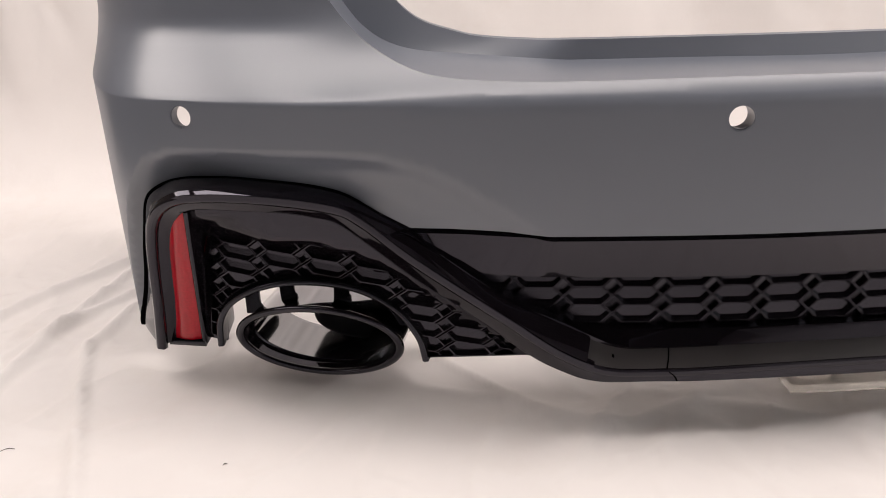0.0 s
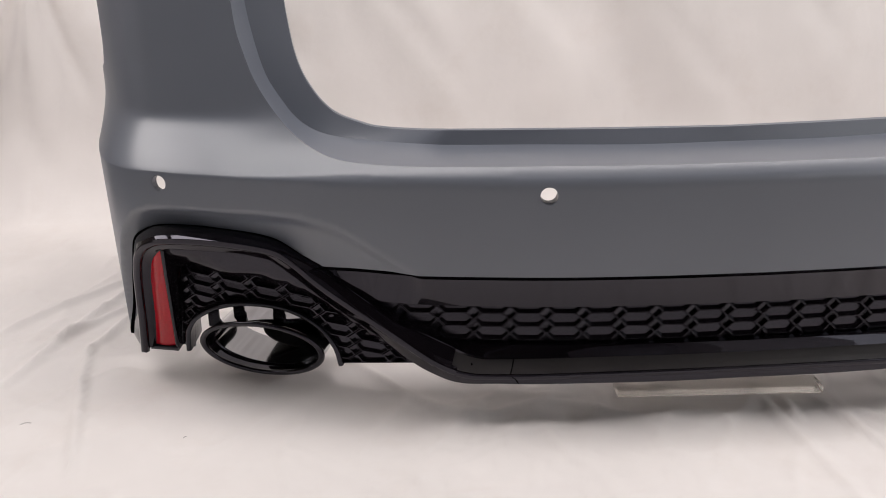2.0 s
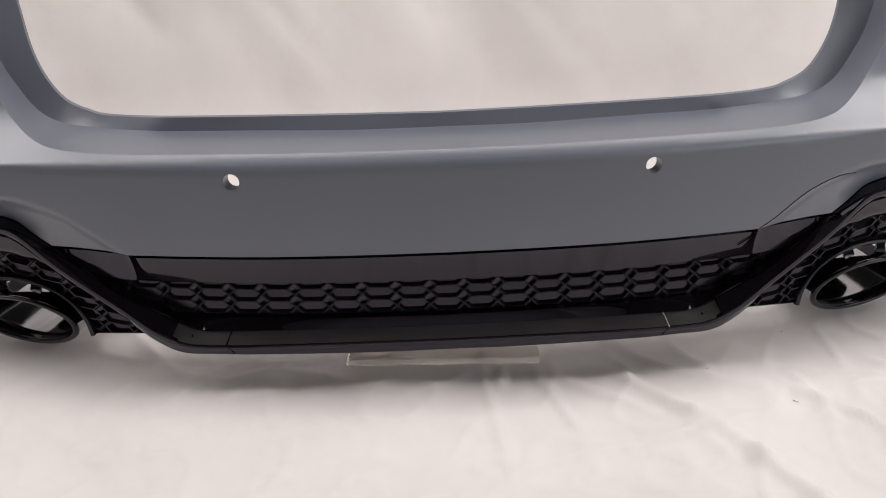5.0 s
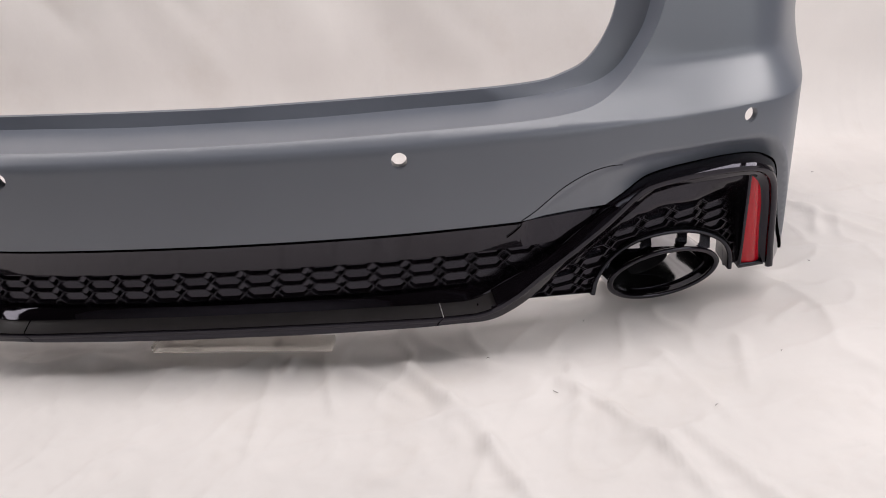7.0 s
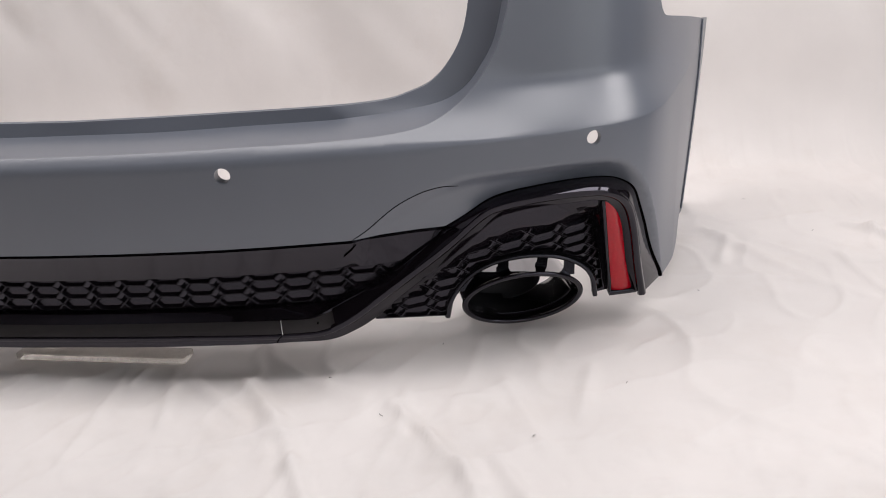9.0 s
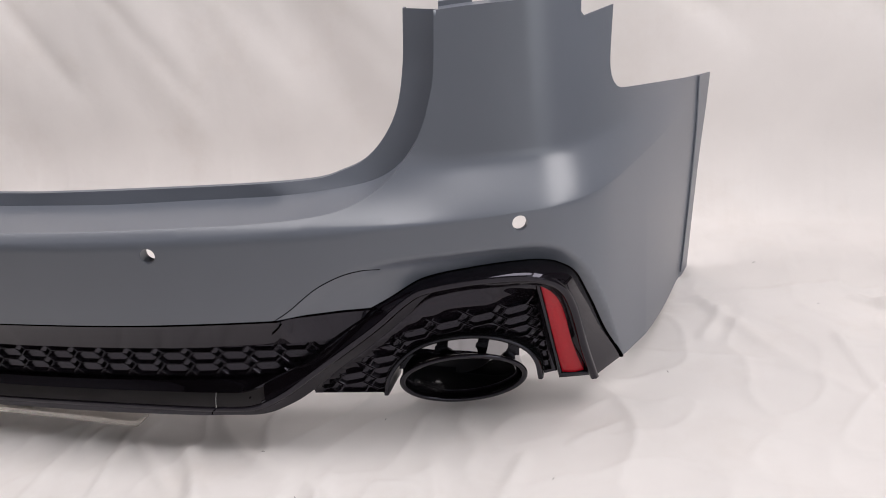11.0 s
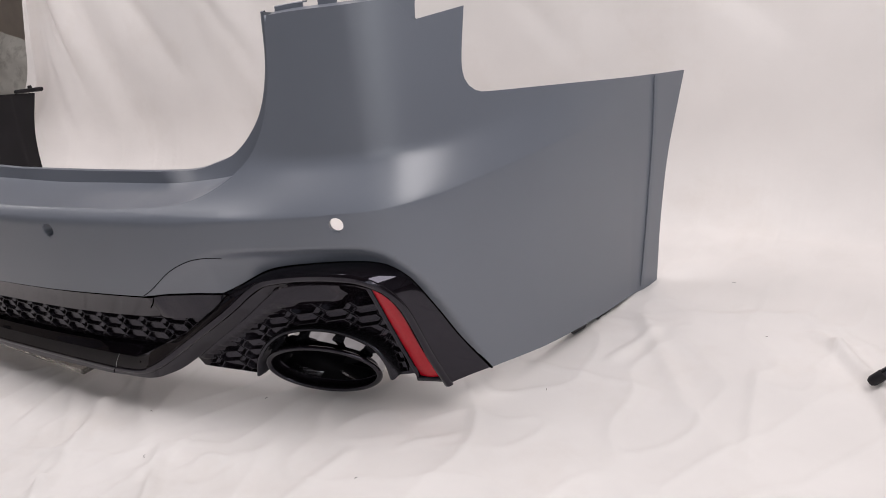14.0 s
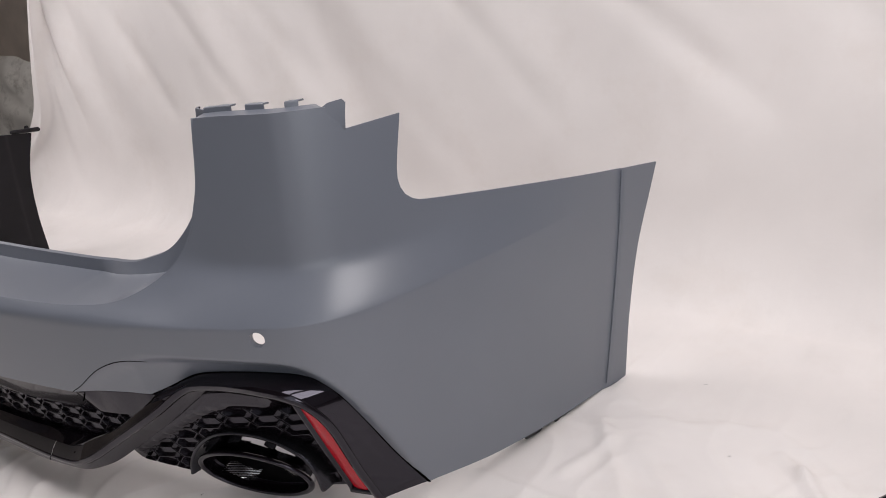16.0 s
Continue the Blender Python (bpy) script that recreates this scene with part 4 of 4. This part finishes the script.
def build_cloth():
    def graded(lo, hi, fine_lo, fine_hi, fine, coarse):
        out, a = [], lo
        while a < hi:
            out.append(a)
            a += fine if fine_lo < a < fine_hi else coarse
        return out + [hi]
    xs = graded(-1.60, 1.80, -1.60, 1.42, 0.0058, 0.03)
    ys = graded(-1.2, 0.9, -0.31, 0.60, 0.0058, 0.03)
    r, back = 0.20, 1.02
    v, n = [], len(xs)
    prof = [(y, 0.0, 0) for y in ys]
    prof += [(0.9 + (back - 0.9) * math.sin(a) , r - r * math.cos(a), 1) for a in np.linspace(0, math.pi / 2, 14)[1:]]
    prof += [(back, z, 1) for z in np.r_[np.arange(r + 0.015, 0.75, 0.015), np.arange(0.75, 1.46, 0.035)]]
    for y, z, wall in prof:
        for x in xs:
            if not wall:
                v.append((x, y, floor_height(x, y)))
                continue
            h = min(1, z / 0.45)
            d = x * 0.93 + z * 0.42
            fold = 0.043 * noise.noise((d * 2.6, z * 0.30, 3.0)) + 0.019 * noise.noise((d * 6.5, z * 0.55, 9.0)) + 0.003 * noise.noise((x * 15, z * 4, 4.0))
            fold += wall_crease(x, z)
            e = math.exp(-((x + 1.60) / 0.30) ** 2)
            v.append((x + e * (0.088 + 0.43 * min(z, 1.4) - 0.25 * math.exp(-((z - 0.10) / 0.15) ** 2)), y + fold * h - 0.05 * e * h - 0.03 * h * math.exp(-((x + 1.50) / 0.035) ** 2), z + floor_height(x, 0.9) * (1 - h)))
    f = [(i * n + j, i * n + j + 1, (i + 1) * n + j + 1, (i + 1) * n + j) for i in range(len(prof) - 1) for j in range(n - 1)]
    me = bpy.data.meshes.new("backdrop")
    me.from_pydata(v, [], f)
    me.polygons.foreach_set("use_smooth", [True] * len(f))
    me.materials.append(M_CLOTH)
    return tagged(new("backdrop", me), "creased white cotton cloth sweeping from floor up wall", "backdrop", kind="structure")


build_cloth()


def box(name, lo, hi, mat, label, kind="structure", category="wall"):
    bm = bmesh.new()
    bmesh.ops.create_cube(bm, size=1)
    for q in bm.verts:
        q.co = Vector([lo[k] + (q.co[k] + 0.5) * (hi[k] - lo[k]) for k in range(3)])
    me = bpy.data.meshes.new(name)
    bm.to_mesh(me)
    bm.free()
    me.materials.append(mat)
    return tagged(new(name, me), label, category, kind=kind)


box("wall_north", (-4, 2.4, -0.05), (4, 2.5, 3), M_DARK, "dark painted studio wall behind the cloth")
box("partition_wall", (-4, 2.2, -0.05), (-1.1, 2.3, 1.7), M_WALL, "low taupe painted partition wall behind the cloth")
box("wall_south", (-4, -3.1, -0.05), (4, -3.0, 3), M_FRONT, "blue-grey painted studio wall")
# unseen pale block, added to brighten what the bumper's right half reflects
box("bounce_wall_south_east", (0.9, -2.997, -0.05), (4, -2.4, 3), M_PALE, "unseen pale wall added to bounce light")
box("wall_west", (-4.1, -3.1, -0.05), (-4, 2.5, 3), M_WALL, "taupe painted studio wall")
box("wall_east", (4, -3.1, -0.05), (4.1, 2.5, 3), M_FRONT, "blue-grey painted studio wall")
box("ceiling", (-4.1, -3.1, 3), (4.1, 2.5, 3.1), M_DARK, "dark painted studio ceiling", category="ceiling")
box("floor", (-4.1, -3.1, -0.1), (4.1, 2.5, -0.02), M_DARK, "dark studio floor under the cloth", category="floor")


# ---- loose things ----
def bevelled_box(name, lo, hi, mat, width, parent=None):
    bm = bmesh.new()
    bmesh.ops.create_cube(bm, size=1)
    for q in bm.verts:
        q.co = Vector([lo[k] + (q.co[k] + 0.5) * (hi[k] - lo[k]) for k in range(3)])
    bmesh.ops.bevel(bm, geom=bm.edges[:], offset=width, segments=2, affect="EDGES", profile=0.5)
    me = bpy.data.meshes.new(name)
    bm.to_mesh(me)
    bm.free()
    me.materials.append(mat)
    ob = new(name, me)
    if parent:
        ob.parent = parent
    return ob


blk = bevelled_box("support_block", (-0.146, 0.052, 0.0), (0.122, 0.082, 0.011), M_CLEAR, 0.002)
blk.matrix_basis = Matrix.Translation((0, 0, 0.001)) @ Matrix.Rotation(radians(-3), 4, "Z")
tagged(blk, "clear acrylic support block lying under the diffuser lip", "support block")


def tube(name, a, b, r0, r1, mat, parent, n=20):
    a, b = Vector(a), Vector(b)
    d = (b - a).normalized()
    u = d.orthogonal().normalized()
    w = d.cross(u)
    rows = []
    for p, r in ((a, r0 * 0.7), (a + d * 0.004, r0), (b - d * 0.004, r1), (b, r1 * 0.7)):
        rows.append([tuple(p + (u * math.cos(t) + w * math.sin(t)) * r) for t in np.linspace(0, 2 * math.pi, n, endpoint=False)])
    v, f = loft(rows, True)
    f += [tuple(range(n))[::-1], tuple(range(3 * n, 4 * n))]
    return mesh_object(name, v, f, mat, parent, sharp=40)


stand = tagged(new("light_stand"), "black metal studio light stand with splayed leg on cloth", "light stand")
foot, hub = Vector((1.274, 0.411, 0.012)), Vector((1.70, 0.45, 0.435))
tube("leg", foot + (hub - foot) * 0.03, hub, 0.0068, 0.0068, M_SATIN, stand)
tube("rubber_foot", foot, foot + (hub - foot) * 0.04, 0.0070, 0.0074, M_INNER, stand)
for end in ((2.05, 0.72, 0.013), (2.00, 0.15, 0.013)):
    tube("leg", end, hub, 0.0068, 0.0068, M_SATIN, stand)
tube("pole", (1.72, 0.452, 0.30), (1.72, 0.452, 1.5), 0.016, 0.013, M_SATIN, stand)


# dark hook on the top corner of the left wing
hook = sprung(flip(skin(np.array([(s_at(0.935, 0.655), 0.372), (s_at(0.955, 0.725), 0.366)]), -0.006)))
tube("hook", hook[0], hook[1] + np.array([0.014, 0.012, 0.0]), 0.0055, 0.0065, M_INNER, bumper)
tube("hook", hook[0] * 0.25 + hook[1] * 0.75 + np.array([0, 0, -0.004]), hook[0] * 0.25 + hook[1] * 0.75 + np.array([0, 0, 0.014]), 0.007, 0.006, M_INNER, bumper)


def fleck(x, y, ln, turn):
    """A bit of dark lint on the cloth."""
    z = floor_height(x, y) + 0.0004
    p = cr([(-ln / 2, 0, 0), (0, ln * 0.15, 0.0006), (ln / 2, 0, 0)], 6)
    rows = [p + np.array([0, 0.0004 * math.cos(a), 0.0003 * math.sin(a)]) for a in np.linspace(0, 2 * math.pi, 6)]
    v, f = loft(rows)
    ob = mesh_object("lint_fleck", v, f, M_LINT)
    ob.matrix_basis = Matrix.Translation((x, y, z)) @ Matrix.Rotation(turn, 4, "Z")
    return tagged(ob, "dark fleck of lint lying on the white cloth", "lint fleck", "flecks on the cloth")


for fx, fy, ln, tn in ((0.346, 0.01, 0.004, 0.3), (0.74, 0.009, 0.004, 1.0), (0.88, 0.277, 0.005, 2.0), (1.046, 0.686, 0.006, 0.2), (-0.902, 0.072, 0.013, 0.2), (0.43, -0.07, 0.008, 2.4),
                       (0.62, -0.11, 0.005, 0.7), (0.49, 0.11, 0.004, 1.3), (1.13, 0.52, 0.004, 0.4), (-0.69, 0.024, 0.004, 0.6)):
    fleck(fx, fy, ln, tn)


def build_bag():
    """A flat printed sack that leans behind the cloth's edge."""
    rows = []
    for w in np.linspace(0, 1, 24):
        row = []
        for u in np.linspace(-0.5, 0.5, 26):
            top = 0.485 - 0.16 * max(0, u - 0.12) - 0.05 * abs(2 * u) ** 4
            puff = (1 - (2 * u) ** 4) * (1 - (2 * w - 1) ** 6)
            dent = 0.018 * noise.noise((u * 7 + w * 2, w * 5, 1)) + 0.008 * noise.noise((u * 18, w * 13, 4))
            row.append((-2.33 + u * (0.80 - 0.10 * w), 1.36 + 0.05 * w - 0.055 * puff + dent, top * w))
        rows.append(np.array(row))
    v, f = loft(rows)
    ob = tagged(mesh_object("sack", v, f, M_BAG, out=(0, -1, 0)), "flat white plastic sack with dark printed patches", "sack")
    thicken(ob, 0.02)
    return ob


build_bag()
